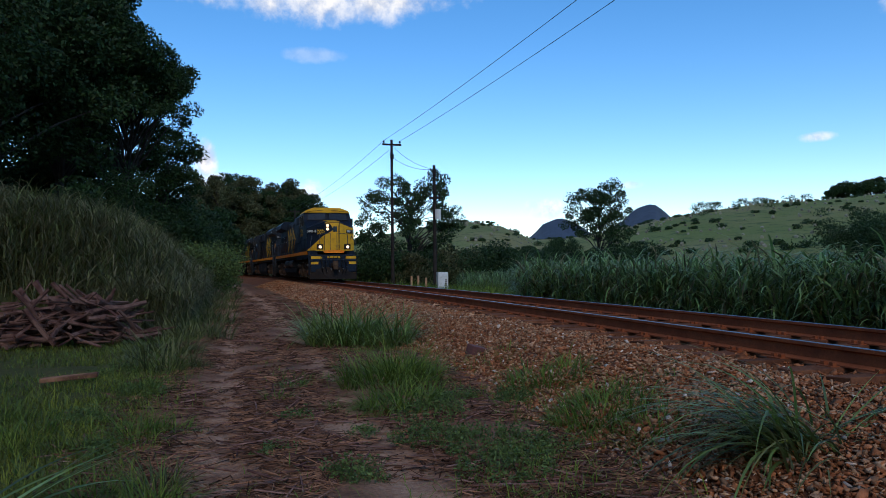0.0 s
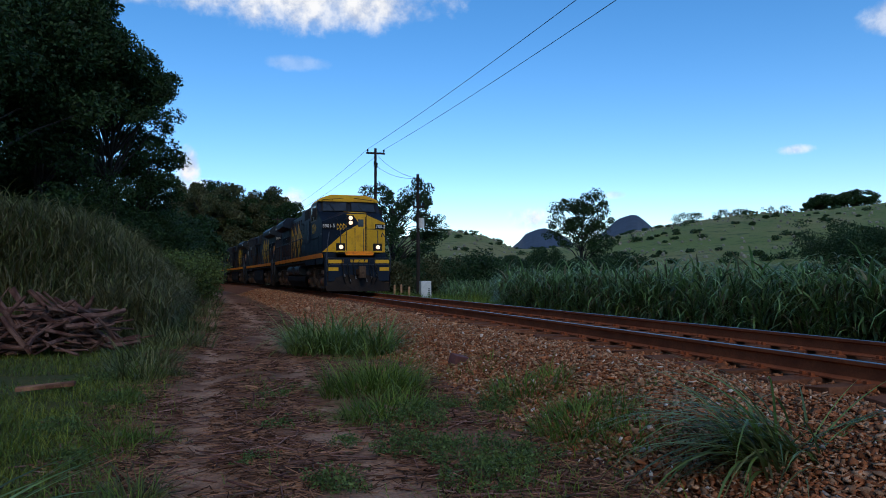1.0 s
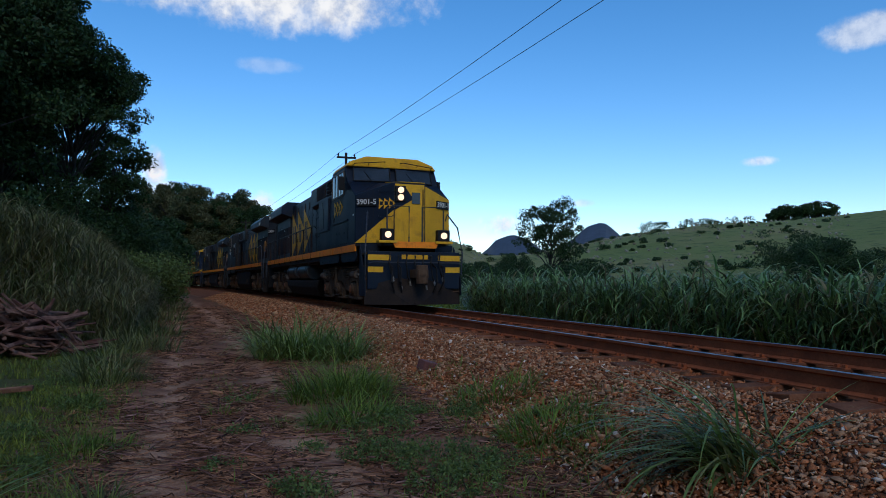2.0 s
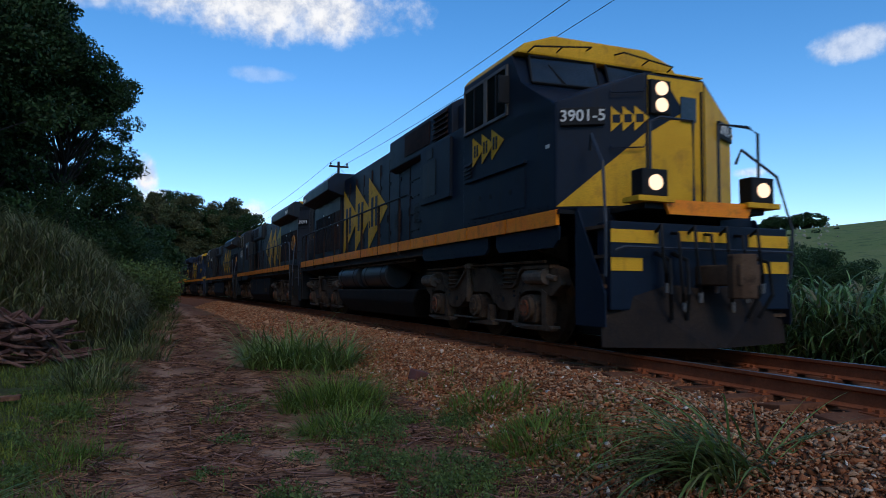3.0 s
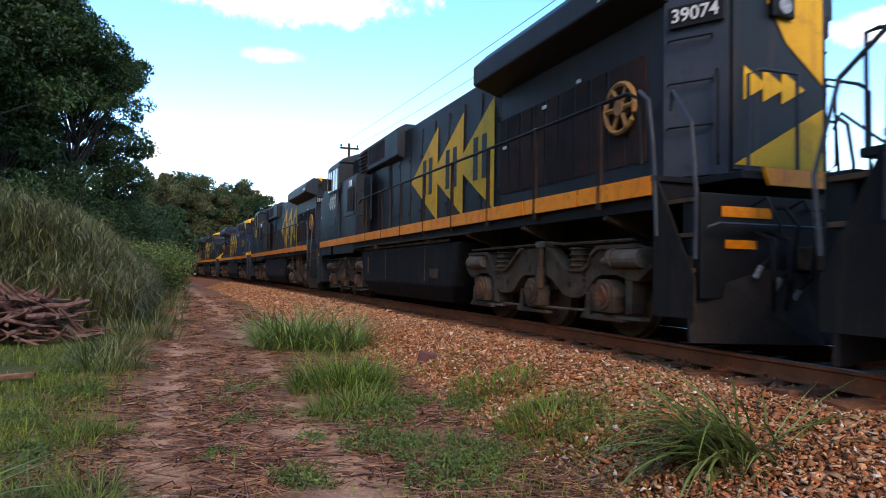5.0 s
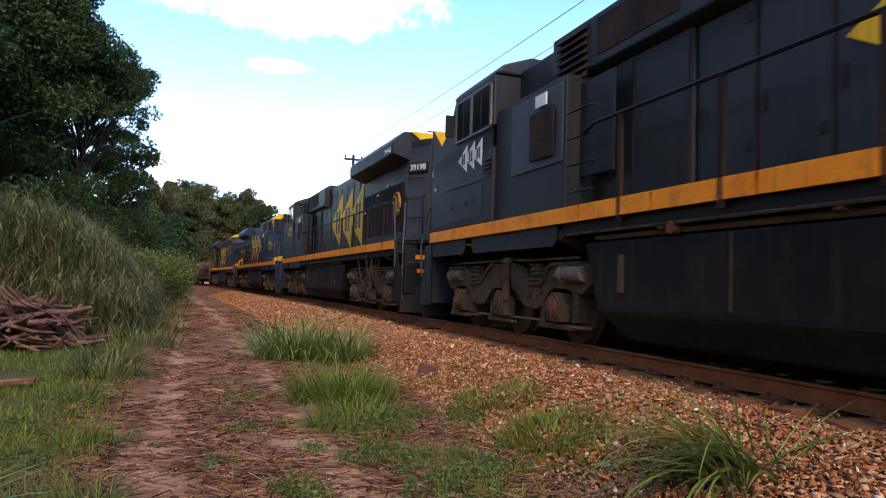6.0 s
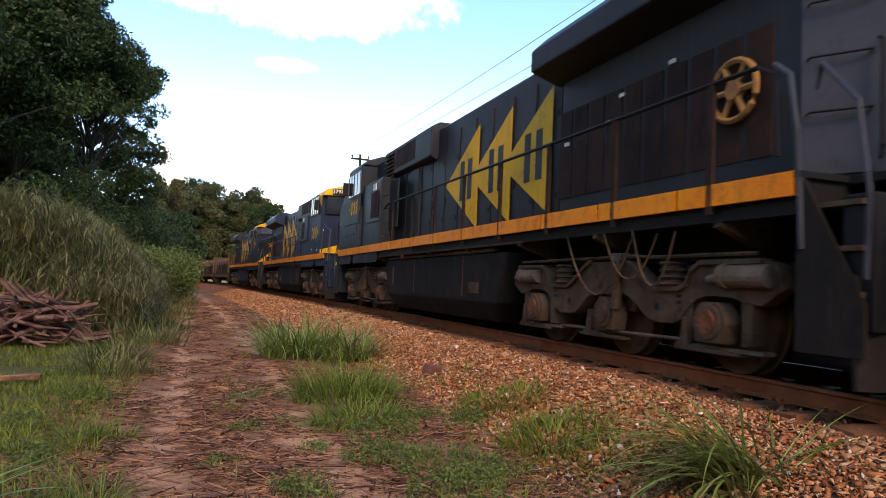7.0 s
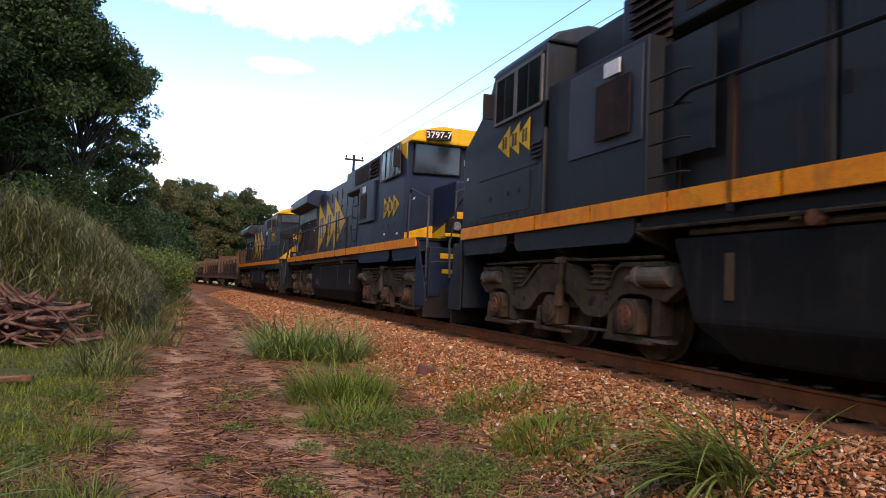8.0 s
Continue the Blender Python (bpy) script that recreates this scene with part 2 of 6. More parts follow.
def ground_material():
    """Dirt on the track, green growth beside it, pasture beyond, by the mask on the sheet."""
    m = bpy.data.materials.new("ground_earth_and_pasture")
    m.use_nodes = True
    n = Nodes(m.node_tree)
    out, bsdf = n.add("ShaderNodeOutputMaterial"), n.add("ShaderNodeBsdfPrincipled", Roughness=0.95)
    bsdf.inputs["Specular IOR Level"].default_value = 0.15
    at = n.add("ShaderNodeTexCoord").outputs["Object"]
    mask = n.tree.nodes.new("ShaderNodeAttribute")
    mask.attribute_name = "cover"
    sep = n.tree.nodes.new("ShaderNodeSeparateColor")
    n.link(mask.outputs["Color"], sep.inputs[0])
    blotch, fine, mid = n.noise(at, 0.9, 6.0, 0.65), n.noise(at, 28.0, 5.0, 0.65), n.noise(at, 5.0, 6.0, 0.65)
    earth = n.mix(n.ramp(mid, 0.35, 0.65), (0.190, 0.082, 0.043), (0.31, 0.145, 0.078))
    earth = n.mix(n.math("MULTIPLY", n.ramp(blotch, 0.42, 0.6), 0.6), earth, (0.118, 0.048, 0.026))
    earth = n.mix(n.math("MULTIPLY", n.ramp(fine, 0.45, 0.7), 0.6), earth, (0.10, 0.048, 0.034))
    rut = n.math("MULTIPLY", sep.outputs["Blue"], n.ramp(n.noise(at, 1.7, 5.0, 0.6), 0.32, 0.52))
    earth = n.mix(rut, earth, n.mix(n.ramp(fine, 0.35, 0.65), (0.56, 0.315, 0.190), (0.42, 0.205, 0.112)))
    green = n.mix(n.ramp(mid, 0.35, 0.65), (0.065, 0.080, 0.018), (0.11, 0.092, 0.030))
    green = n.mix(n.math("MULTIPLY", n.ramp(fine, 0.4, 0.65), 0.5), green, (0.04, 0.035, 0.022))
    big, dots = n.noise(at, 0.022, 5.0, 0.6), n.noise(at, 0.30, 4.0, 0.7)
    pasture = n.mix(n.ramp(big, 0.4, 0.62), (0.140, 0.170, 0.046), (0.215, 0.190, 0.072))
    pasture = n.mix(n.math("MULTIPLY", n.ramp(dots, 0.52, 0.66), 0.75), pasture, (0.045, 0.07, 0.025))
    edge = n.math("ADD", n.math("MULTIPLY", n.math("SUBTRACT", mid, 0.5), 1.3), sep.outputs["Red"])
    col = n.mix(n.ramp(edge, 0.35, 0.65), green, earth)
    col = n.mix(sep.outputs["Green"], col, pasture)
    n.link(col, bsdf.inputs["Base Color"])
    b_node = n.add("ShaderNodeBump", Strength=0.9, Distance=0.04)
    n.link(n.math("ADD", fine, n.math("MULTIPLY", mid, 1.2)), b_node.inputs["Height"])
    n.link(b_node.outputs[0], bsdf.inputs["Normal"])
    n.link(bsdf.outputs[0], out.inputs[0])
    return m


# ---- building helpers ----
def box(bm, x0, x1, y0, y1, z0, z1):
    vs = [bm.verts.new(p) for p in ((x0, y0, z0), (x1, y0, z0), (x1, y1, z0), (x0, y1, z0), (x0, y0, z1), (x1, y0, z1), (x1, y1, z1), (x0, y1, z1))]
    for f in ((0, 3, 2, 1), (4, 5, 6, 7), (0, 1, 5, 4), (1, 2, 6, 5), (2, 3, 7, 6), (3, 0, 4, 7)):
        bm.faces.new([vs[i] for i in f])
    return bm


def prism(bm, outline, axis, a, b):
    """An outline of 2D points, counted round, drawn out along x, y or z from a to b."""
    def place(p, c):
        return {"x": (c, *p), "y": (p[0], c, p[1]), "z": (*p, c)}[axis]
    lo, hi = [bm.verts.new(place(p, a)) for p in outline], [bm.verts.new(place(p, b)) for p in outline]
    bm.faces.new(lo[::-1])
    bm.faces.new(hi)
    for i in range(len(outline)):
        j = (i + 1) % len(outline)
        bm.faces.new((lo[i], lo[j], hi[j], hi[i]))
    return bm


def tube(bm, pts, r, n=8, r_end=None):
    """A round bar along points, tapering to r_end."""
    pts = [Vector(p) for p in pts]
    rings = []
    for i, p in enumerate(pts):
        d = (pts[min(i + 1, len(pts) - 1)] - pts[max(i - 1, 0)]).normalized()
        s = d.orthogonal().normalized() if abs(d.z) > 0.95 else d.cross(Vector((0, 0, 1))).normalized()
        t = d.cross(s)
        rad = r if r_end is None else r + (r_end - r) * i / (len(pts) - 1)
        rings.append([bm.verts.new(p + rad * (math.cos(a) * s + math.sin(a) * t)) for a in (2 * math.pi * k / n for k in range(n))])
    for a, b in zip(rings, rings[1:]):
        for k in range(n):
            bm.faces.new((a[k], a[(k + 1) % n], b[(k + 1) % n], b[k]))
    bm.faces.new(rings[0][::-1])
    bm.faces.new(rings[-1])
    return bm


def mesh_of(name, bm, material, bevel=0.0, smooth=False):
    if bevel:
        bmesh.ops.bevel(bm, geom=bm.edges[:], offset=bevel, segments=2, affect="EDGES", profile=0.6, clamp_overlap=True)
    bmesh.ops.recalc_face_normals(bm, faces=bm.faces[:])
    me = bpy.data.meshes.new(name)
    bm.to_mesh(me)
    bm.free()
    me.materials.append(material)
    if smooth:
        me.shade_smooth()
    return me


def part(name, bm, material, parent=None, label="", bevel=0.0, smooth=False):
    ob = new(name, mesh_of(name, bm, material, bevel, smooth) if isinstance(bm, bmesh.types.BMesh) else bm)
    ob.parent = parent
    return tagged(ob, label)


def B():
    return bmesh.new()


def soup(name, verts, faces, material):
    """A mesh from arrays of vertices and faces that a loop has made."""
    me = bpy.data.meshes.new(name)
    me.from_pydata(verts.tolist() if hasattr(verts, "tolist") else verts, [], faces.tolist() if hasattr(faces, "tolist") else faces)
    me.materials.append(material)
    return me


# ---- the line of the track ----
RADIUS, TRACK_X = 889.0, 6.094


def line(s, off=0.0):
    """The place on the track, off metres to its right, s metres ahead, and its heading to the left in radians."""
    a = s / RADIUS
    return -RADIUS * (1 - math.cos(a)) + (TRACK_X + off) * math.cos(a), (RADIUS + TRACK_X + off) * math.sin(a) - 0.0, a


def track_x(y):
    return TRACK_X - y * y / (2 * RADIUS) if abs(y) < 250 else TRACK_X - 250 * 250 / (2 * RADIUS) - (abs(y) - 250) * 0.28


def smooth(a, b, x):
    t = min(1.0, max(0.0, (x - a) / (b - a)))
    return t * t * (3 - 2 * t)


RIDGE_AZ = (-80, -60, -46, -41, -36, -31, -27, -23.5, -20, -17, -13, -8, 0)
RIDGE_EL = (5.5, 5.4, 4.3, 4.2, 3.7, 3.0, 2.3, 2.0, 3.4, 3.5, 2.8, 2.0, 1.5)


def ground(x, y):
    """Height of the ground: level beside the track, a steep bank on the left, pasture hills on the right."""
    u = x - track_x(y)
    z = -0.66
    if u < 0:
        d = max(0.0, -7.5 - 3.6 * (1 - smooth(15.0, 19.5, y)) - u)
        # The 0.48 slope runs up to an unseen hill, added to block light.
        z += 0.93 * min(d, 1.9) + 0.14 * max(0.0, min(d - 1.9, 5.1)) + 0.48 * max(0.0, min(d - 7.0, 55.0)) * (1.0 - 0.45 * smooth(20, 60, y)) + 0.18 * smooth(0, 3, d) * noise.noise((x * 0.5, y * 0.5, 3))
        for c, hw, dep in ((-6.35, 0.30, 0.06), (-5.0, 0.33, 0.05)):
            z -= dep * math.exp(-((u - c) / hw) ** 2)
    else:
        z -= 0.5 * smooth(3, 9, u)
        r, az = math.hypot(x, y), math.degrees(math.atan2(-x, y))
        el = float(np.interp(az, RIDGE_AZ, RIDGE_EL)) if az > -120 else 5.0
        z += (math.tan(radians(el)) * 330 + 2) * smooth(70, 330, r) * smooth(12, 60, u)
        z -= 25 * smooth(380, 900, r)
        z += 2.5 * smooth(90, 250, r) * noise.noise((x * 0.012, y * 0.012, 0))
    r = math.hypot(x, y)
    if r < 60:
        z += 0.035 * noise.noise((x * 1.3, y * 1.3, 0)) + 0.012 * noise.noise((x * 5, y * 5, 1))
    return z


def spread(fine_to, step, far, grow=1.16):
    out, d = [0.0], step
    while out[-1] < far:
        out.append(out[-1] + d)
        if out[-1] > fine_to:
            d *= grow
    return out


def build_ground():
    xs = sorted({-v for v in spread(9, 0.12, 2600)} | set(spread(9, 0.12, 3000)))
    ys = sorted({-v for v in spread(2, 0.3, 800)} | set(spread(26, 0.13, 3200)))
    nx, ny = len(xs), len(ys)
    verts = [(x, y, ground(x, y)) for y in ys for x in xs]
    faces = [(j * nx + i, j * nx + i + 1, (j + 1) * nx + i + 1, (j + 1) * nx + i) for j in range(ny - 1) for i in range(nx - 1)]
    me = soup("ground", verts, faces, ground_material())
    cover = []
    for x, y, z in verts:
        u = x - track_x(y) + (0.40 * noise.noise((x * 0.7, y * 0.55, 4)) + 0.16 * noise.noise((x * 2.6, y * 2.2, 8)) if math.hypot(x, y) < 60 else 0.0)
        path = smooth(-7.55, -6.95, u) * (1 - smooth(-2.0, -1.0, u))
        path *= 1 - 0.45 * math.exp(-((u + 3.8) / 0.5) ** 2)
        path *= 1 - 0.35 * math.exp(-((u + 5.66) / 0.22) ** 2)
        field = smooth(40, 90, math.hypot(x, y)) if u > 12 else 0.0
        rut = math.exp(-((u + 6.35) / 0.26) ** 2) + math.exp(-((u + 5.0) / 0.30) ** 2)
        cover += [path, field, 0.85 * min(1.0, rut), 1.0]
    layer = me.color_attributes.new("cover", "FLOAT_COLOR", "POINT")
    layer.data.foreach_set("color", cover)
    me.shade_smooth()
    return tagged(part("ground", me, None), "red-brown dirt track with grass verges and pasture", "ground", kind="structure")


build_ground()


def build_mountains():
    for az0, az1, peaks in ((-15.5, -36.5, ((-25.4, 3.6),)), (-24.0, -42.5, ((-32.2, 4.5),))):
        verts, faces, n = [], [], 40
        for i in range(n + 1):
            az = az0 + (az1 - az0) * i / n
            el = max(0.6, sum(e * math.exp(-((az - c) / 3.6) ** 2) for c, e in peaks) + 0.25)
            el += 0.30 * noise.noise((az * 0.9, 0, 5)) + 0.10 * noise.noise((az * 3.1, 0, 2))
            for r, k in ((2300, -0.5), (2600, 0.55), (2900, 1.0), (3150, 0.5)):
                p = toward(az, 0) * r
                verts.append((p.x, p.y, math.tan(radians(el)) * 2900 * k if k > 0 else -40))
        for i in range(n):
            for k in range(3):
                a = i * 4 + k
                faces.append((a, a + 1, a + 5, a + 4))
        tagged(part("backdrop_mountain", soup("backdrop_mountain", verts, faces, MOUNTAIN), None), "forested mountain on the far horizon, haze in its blue colour", "mountain", kind="structure")


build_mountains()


# ---- track ----
def swept(profile, offset, s0, s1, step):
    """A profile (right, up) drawn along the track."""
    bm, rings, s = B(), [], s0
    while s <= s1 + 1e-6:
        ring = []
        for r, z in profile:
            x, y, a = line(s, offset + r)
            ring.append(bm.verts.new((x, y, z)))
        rings.append(ring)
        s += step
    n = len(profile)
    for a, b in zip(rings, rings[1:]):
        for k in range(n):
            bm.faces.new((a[k], a[(k + 1) % n], b[(k + 1) % n], b[k]))
    bm.faces.new(rings[0][::-1])
    bm.faces.new(rings[-1])
    return bm


RAIL = ((-0.075, -0.185), (0.075, -0.185), (0.075, -0.172), (0.012, -0.150), (0.010, -0.050), (0.037, -0.035), (0.037, -0.004),
        (-0.037, -0.004), (-0.037, -0.035), (-0.010, -0.050), (-0.012, -0.150), (-0.075, -0.172))
HEAD = ((-0.026, -0.004), (0.026, -0.004), (0.021, 0.0), (-0.021, 0.0))
track = tagged(new("railway_track"), "rusted broad gauge railway track on wooden sleepers", "railway track", kind="structure")
for off in (-0.835, 0.835):
    rail = part("rail", swept(RAIL, off, -60, 170, 1.0), RAIL_SIDE, track, "rust brown steel rail")
    part("rail_head", swept(HEAD, off, -60, 170, 1.0), RAIL_TOP, rail, "polished running surface")
BED_TOP = ((-1.75, -0.235), (1.75, -0.235), (2.1, -0.27), (3.9, -0.95), (3.9, -1.6), (-3.75, -1.3), (-3.75, -0.80), (-2.15, -0.30))
part("ballast_bed", swept(BED_TOP, 0.0, -60, 170, 1.0), BED, track, "dusty crushed stone bed")

rnd = random.Random(4)
sleeper_meshes = []
for k in range(5):
    bm = B()
    box(bm, -1.44, 1.44, -0.12, 0.12, -0.36, -0.188)
    for v in bm.verts:
        v.co += Vector((rnd.uniform(-0.05, 0.05), rnd.uniform(-0.015, 0.015), rnd.uniform(-0.012, 0.012)))
    sleeper_meshes.append(mesh_of("sleeper", bm, SLEEPER, bevel=0.008))
bm = B()
for off in (-0.835, 0.835):
    box(bm, off - 0.17, off + 0.17, -0.09, 0.09, -0.205, -0.178)
    for sx in (-0.115, 0.115):
        for sy in (-0.05, 0.05):
            box(bm, off + sx - 0.022, off + sx + 0.022, sy - 0.02, sy + 0.02, -0.18, -0.145)
plate_mesh = mesh_of("rail_fastening", bm, RAIL_SIDE)
for i in range(200):
    s = -14 + i * 0.60 + rnd.uniform(-0.03, 0.03)
    x, y, a = line(s)
    m = pose(x, y, rnd.uniform(-0.008, 0.012), 0, 0, math.degrees(a) + rnd.uniform(-1.2, 1.2))
    ob = part("sleeper", sleeper_meshes[i % 5], None, track)
    ob.matrix_basis = m
    if s < 45:
        part("rail_fastening", plate_mesh, None, track).matrix_basis = pose(x, y, 0, 0, 0, math.degrees(a))


# ---- locomotives ----
def sheet(bm, x, pts, thick=0.012):
    """A flat plate standing at side x (its outline in y, z)."""
    return prism(bm, pts, "x", x - thick / 2, x + thick / 2)


def arrow_logo(parent, side, x, y, z, tall, colour, ink, point):
    """Three arrow heads in a row, each tip on the base of the next, with plain bars on them; the first tip is at y, z."""
    deep, pitch = 0.90 * tall, 0.73 * tall
    for i in range(3):
        tip, base = y - point * pitch * i, y - point * (pitch * i + deep)
        bm = B()
        sheet(bm, x + side * (0.004 + 0.004 * i), [(tip, z), (base, z + tall / 2), (base, z - tall / 2)], 0.008)
        plate = part("logo_arrow", bm, colour, parent, "painted arrow head mark")
        bm = B()
        w, h, cy = tall * 0.105, tall * 0.20, y - point * (pitch * i + deep * 0.66)
        for d in (-1, 1):
            mid = cy + d * tall * 0.10
            sheet(bm, x + side * (0.018 + 0.001 * i), [(mid - w / 2, z - h), (mid + w / 2, z - h), (mid + w / 2, z + h), (mid - w / 2, z + h)], 0.006)
        part("logo_bar", bm, ink, plate)


def text_mesh(words, size, material):
    cu = bpy.data.curves.new("number", "FONT")
    cu.body, cu.size, cu.align_x, cu.align_y, cu.extrude, cu.offset = words, size, "CENTER", "CENTER", 0.003, size * 0.012
    ob = new("number", cu)
    bpy.context.view_layer.update()
    me = bpy.data.meshes.new_from_object(ob.evaluated_get(bpy.context.evaluated_depsgraph_get()))
    bpy.data.objects.remove(ob)
    me.materials.clear()
    me.materials.append(material)
    return me


def bogie(parent, yc):
    """A three axle bogie: side frames, axle boxes, springs, brake gear, wheel sets."""
    bog = part("bogie", box(B(), -1.06, 1.06, yc - 0.35, yc + 0.35, 0.55, 1.0), UNDER, parent, "dusty cast steel three axle bogie", bevel=0.02)
    for side in (-1, 1):
        x = side * 1.13
        half_top = [(-2.78, 0.86), (-2.70, 1.08), (-2.55, 1.13), (-1.72, 1.13), (-1.58, 1.05), (-1.50, 0.90), (-1.38, 0.85), (-0.98, 0.85), (-0.84, 0.92), (-0.52, 1.13), (-0.40, 1.17)]
        half_low = [(-0.36, 0.78), (-0.52, 0.72), (-0.66, 0.58), (-0.80, 0.49), (-0.95, 0.46), (-1.24, 0.46), (-1.38, 0.51), (-1.50, 0.64), (-1.62, 0.76), (-1.78, 0.80), (-2.10, 0.80), (-2.30, 0.72), (-2.52, 0.70)]
        outline = half_top + [(-y, z) for y, z in reversed(half_top)] + [(-y, z) for y, z in reversed(half_low)] + half_low
        bm = B()
        prism(bm, [(y + yc, z) for y, z in outline], "x", x - 0.09, x + 0.09)
        part("side_frame", bm, UNDER, bog, "dusty cast side frame", bevel=0.02)
        lip = half_top[2:]
        for end in (-1, 1):
            bm = B()
            for (ya, za), (yb, zb) in zip(lip, lip[1:]):
                prism(bm, [(yc - end * -ya, za - 0.03), (yc - end * -yb, zb - 0.03), (yc - end * -yb, zb + 0.02), (yc - end * -ya, za + 0.02)], "x", x + side * 0.06 - 0.08, x + side * 0.06 + 0.08)
            part("frame_lip", bm, UNDER, bog)
            part("frame_hole", tube(B(), [(x + side * 0.085, yc + end * 0.98, 0.64), (x + side * 0.095, yc + end * 0.98, 0.64)], 0.045, 10), BLACK, bog)
            for zz in (0.70, 0.77, 0.84):
                part("frame_slot", box(B(), x + side * 0.09 - 0.006, x + side * 0.09 + 0.006, yc + end * 1.36 - 0.035, yc + end * 1.36 + 0.035, zz - 0.018, zz + 0.018), BLACK, bog)
            part("pedestal_leg", prism(B(), [(yc + end * 2.26, 0.80), (yc + end * 2.40, 0.74), (yc + end * 2.38, 0.32), (yc + end * 2.26, 0.30)], "x", x - 0.07, x + 0.11), UNDER, bog)
            part("pedestal_leg", prism(B(), [(yc + end * 1.56, 0.76), (yc + end * 1.44, 0.60), (yc + end * 1.38, 0.30), (yc + end * 1.54, 0.30)], "x", x - 0.07, x + 0.11), UNDER, bog)
            part("tie_bar", box(B(), x - 0.05, x + 0.09, yc + end * 1.9 - 0.62, yc + end * 1.9 + 0.62, 0.235, 0.275), DUSTY, bog)
        bm = B()
        tube(bm, [(x + side * 0.15, yc - 0.30, 1.22), (x + side * 0.15, yc - 0.27, 0.88)], 0.045, 8)
        tube(bm, [(x + side * 0.15, yc - 0.27, 0.88), (x + side * 0.15, yc - 0.24, 0.58)], 0.065, 8)
        part("damper", bm, UNDER, bog)
        part("damper_mount", box(B(), x + side * 0.10 - 0.09, x + side * 0.10 + 0.09, yc - 0.40, yc - 0.16, 1.17, 1.26), DUSTY, bog, bevel=0.015)
        part("brake_rod", tube(B(), [(x, yc - 1.3, 0.30), (x, yc + 1.3, 0.28)], 0.022, 6), DUSTY, bog)
    for side in (-1, 1):
        for yy in (-1.9, 0.0, 1.9):
            bm = B()
            x = side * 1.17
            prism(bm, [(yc + yy - 0.20, 0.31), (yc + yy + 0.20, 0.31), (yc + yy + 0.24, 0.50), (yc + yy + 0.21, 0.62), (yc + yy + 0.11, 0.72), (yc + yy - 0.11, 0.72), (yc + yy - 0.21, 0.62), (yc + yy - 0.24, 0.50)], "x", x - 0.12, x + 0.08)
            tube(bm, [(x, yc + yy, 0.52), (x + side * 0.15, yc + yy, 0.52)], 0.185, 16)
            part("axle_box", bm, UNDER, bog, bevel=0.015)
            for k in range(4):
                a = math.pi / 4 + k * math.pi / 2
                part("cap_bolt", tube(B(), [(x + side * 0.165, yc + yy + 0.085 * math.cos(a), 0.52 + 0.085 * math.sin(a)), (x + side * 0.186, yc + yy + 0.085 * math.cos(a), 0.52 + 0.085 * math.sin(a))], 0.02, 6), UNDER, bog)
            part("axle_cap", tube(B(), [(x + side * 0.145, yc + yy, 0.52), (x + side * 0.172, yc + yy, 0.52)], 0.125, 16), RUST_CAP if yy else UNDER, bog, "rust orange bearing cap" if yy else "")
            bm = B()
            prism(bm, [(yc + yy + 0.40, 0.55), (yc + yy + 0.38, 0.26), (yc + yy - 0.34, 0.235), (yc + yy - 0.34, 0.20), (yc + yy + 0.60, 0.20), (yc + yy + 0.60, 0.25), (yc + yy + 0.50, 0.28), (yc + yy + 0.48, 0.55)], "x", x - 0.06, x + 0.06)
            part("brake_shoe_hanger", bm, UNDER, bog, bevel=0.012)
        for yy in (-1.18, 1.18):
            bm = B()
            rings = [[bm.verts.new((side * 1.16 + r * math.cos(a), yc + yy + r * math.sin(a), 0.87 + 0.025 * k)) for a in (2 * math.pi * j / 12 for j in range(12))]
                     for k, r in enumerate((0.13, 0.17, 0.13) * 4)]
            for p, q in zip(rings, rings[1:]):
                for j in range(12):
                    bm.faces.new((p[j], p[(j + 1) % 12], q[(j + 1) % 12], q[j]))
            bm.faces.new(rings[-1])
            part("coil_spring", bm, UNDER, bog)
        for yy, r in ((-2.35, 0.115), (2.15, 0.105)):
            bm = B()
            tube(bm, [(side * 1.24, yc + yy - 0.30, 0.98), (side * 1.24, yc + yy + 0.22, 0.98)], r, 14)
            tube(bm, [(side * 1.24, yc + yy + 0.22, 0.98), (side * 1.24, yc + yy + 0.30, 0.98)], r * 1.15, 14)
            tube(bm, [(side * 1.24, yc + yy + 0.30, 0.98), (side * 1.24, yc + yy + 0.52, 0.95)], r * 0.4, 8)
            part("brake_cylinder", bm, DUSTY, bog, "pale dusty brake cylinder", bevel=0.01)
        bm = B()
        tube(bm, [(side * 1.25, yc - 2.5, 1.20), (side * 1.25, yc - 0.9, 1.20), (side * 1.25, yc - 0.6, 1.22), (side * 1.25, yc + 2.4, 1.20)], 0.022, 6)
        part("brake_pipe", bm, UNDER, bog)
    # Black boxes about the motors fill see-through gaps, making the underside dark.
    for yy in (-0.95, 0.95, 2.6, -2.6):
        part("traction_motor", box(B(), -0.68, 0.68, yc + yy - 0.62, yc + yy + 0.62, 0.16, 1.15), BLACK, bog, bevel=0.05)
    for yy in (-1.9, 0.0, 1.9):
        bm = B()
        tube(bm, [(-0.86, 0, 0), (0.86, 0, 0)], 0.10, 12)
        for side in (-1, 1):
            tube(bm, [(side * 0.76, 0, 0), (side * 0.79, 0, 0)], 0.565, 28)
            tube(bm, [(side * 0.79, 0, 0), (side * 0.90, 0, 0)], 0.533, 28)
            tube(bm, [(side * 0.90, 0, 0), (side * 0.92, 0, 0)], 0.20, 16)
            for k in range(5):
                a = 2 * math.pi * k / 5
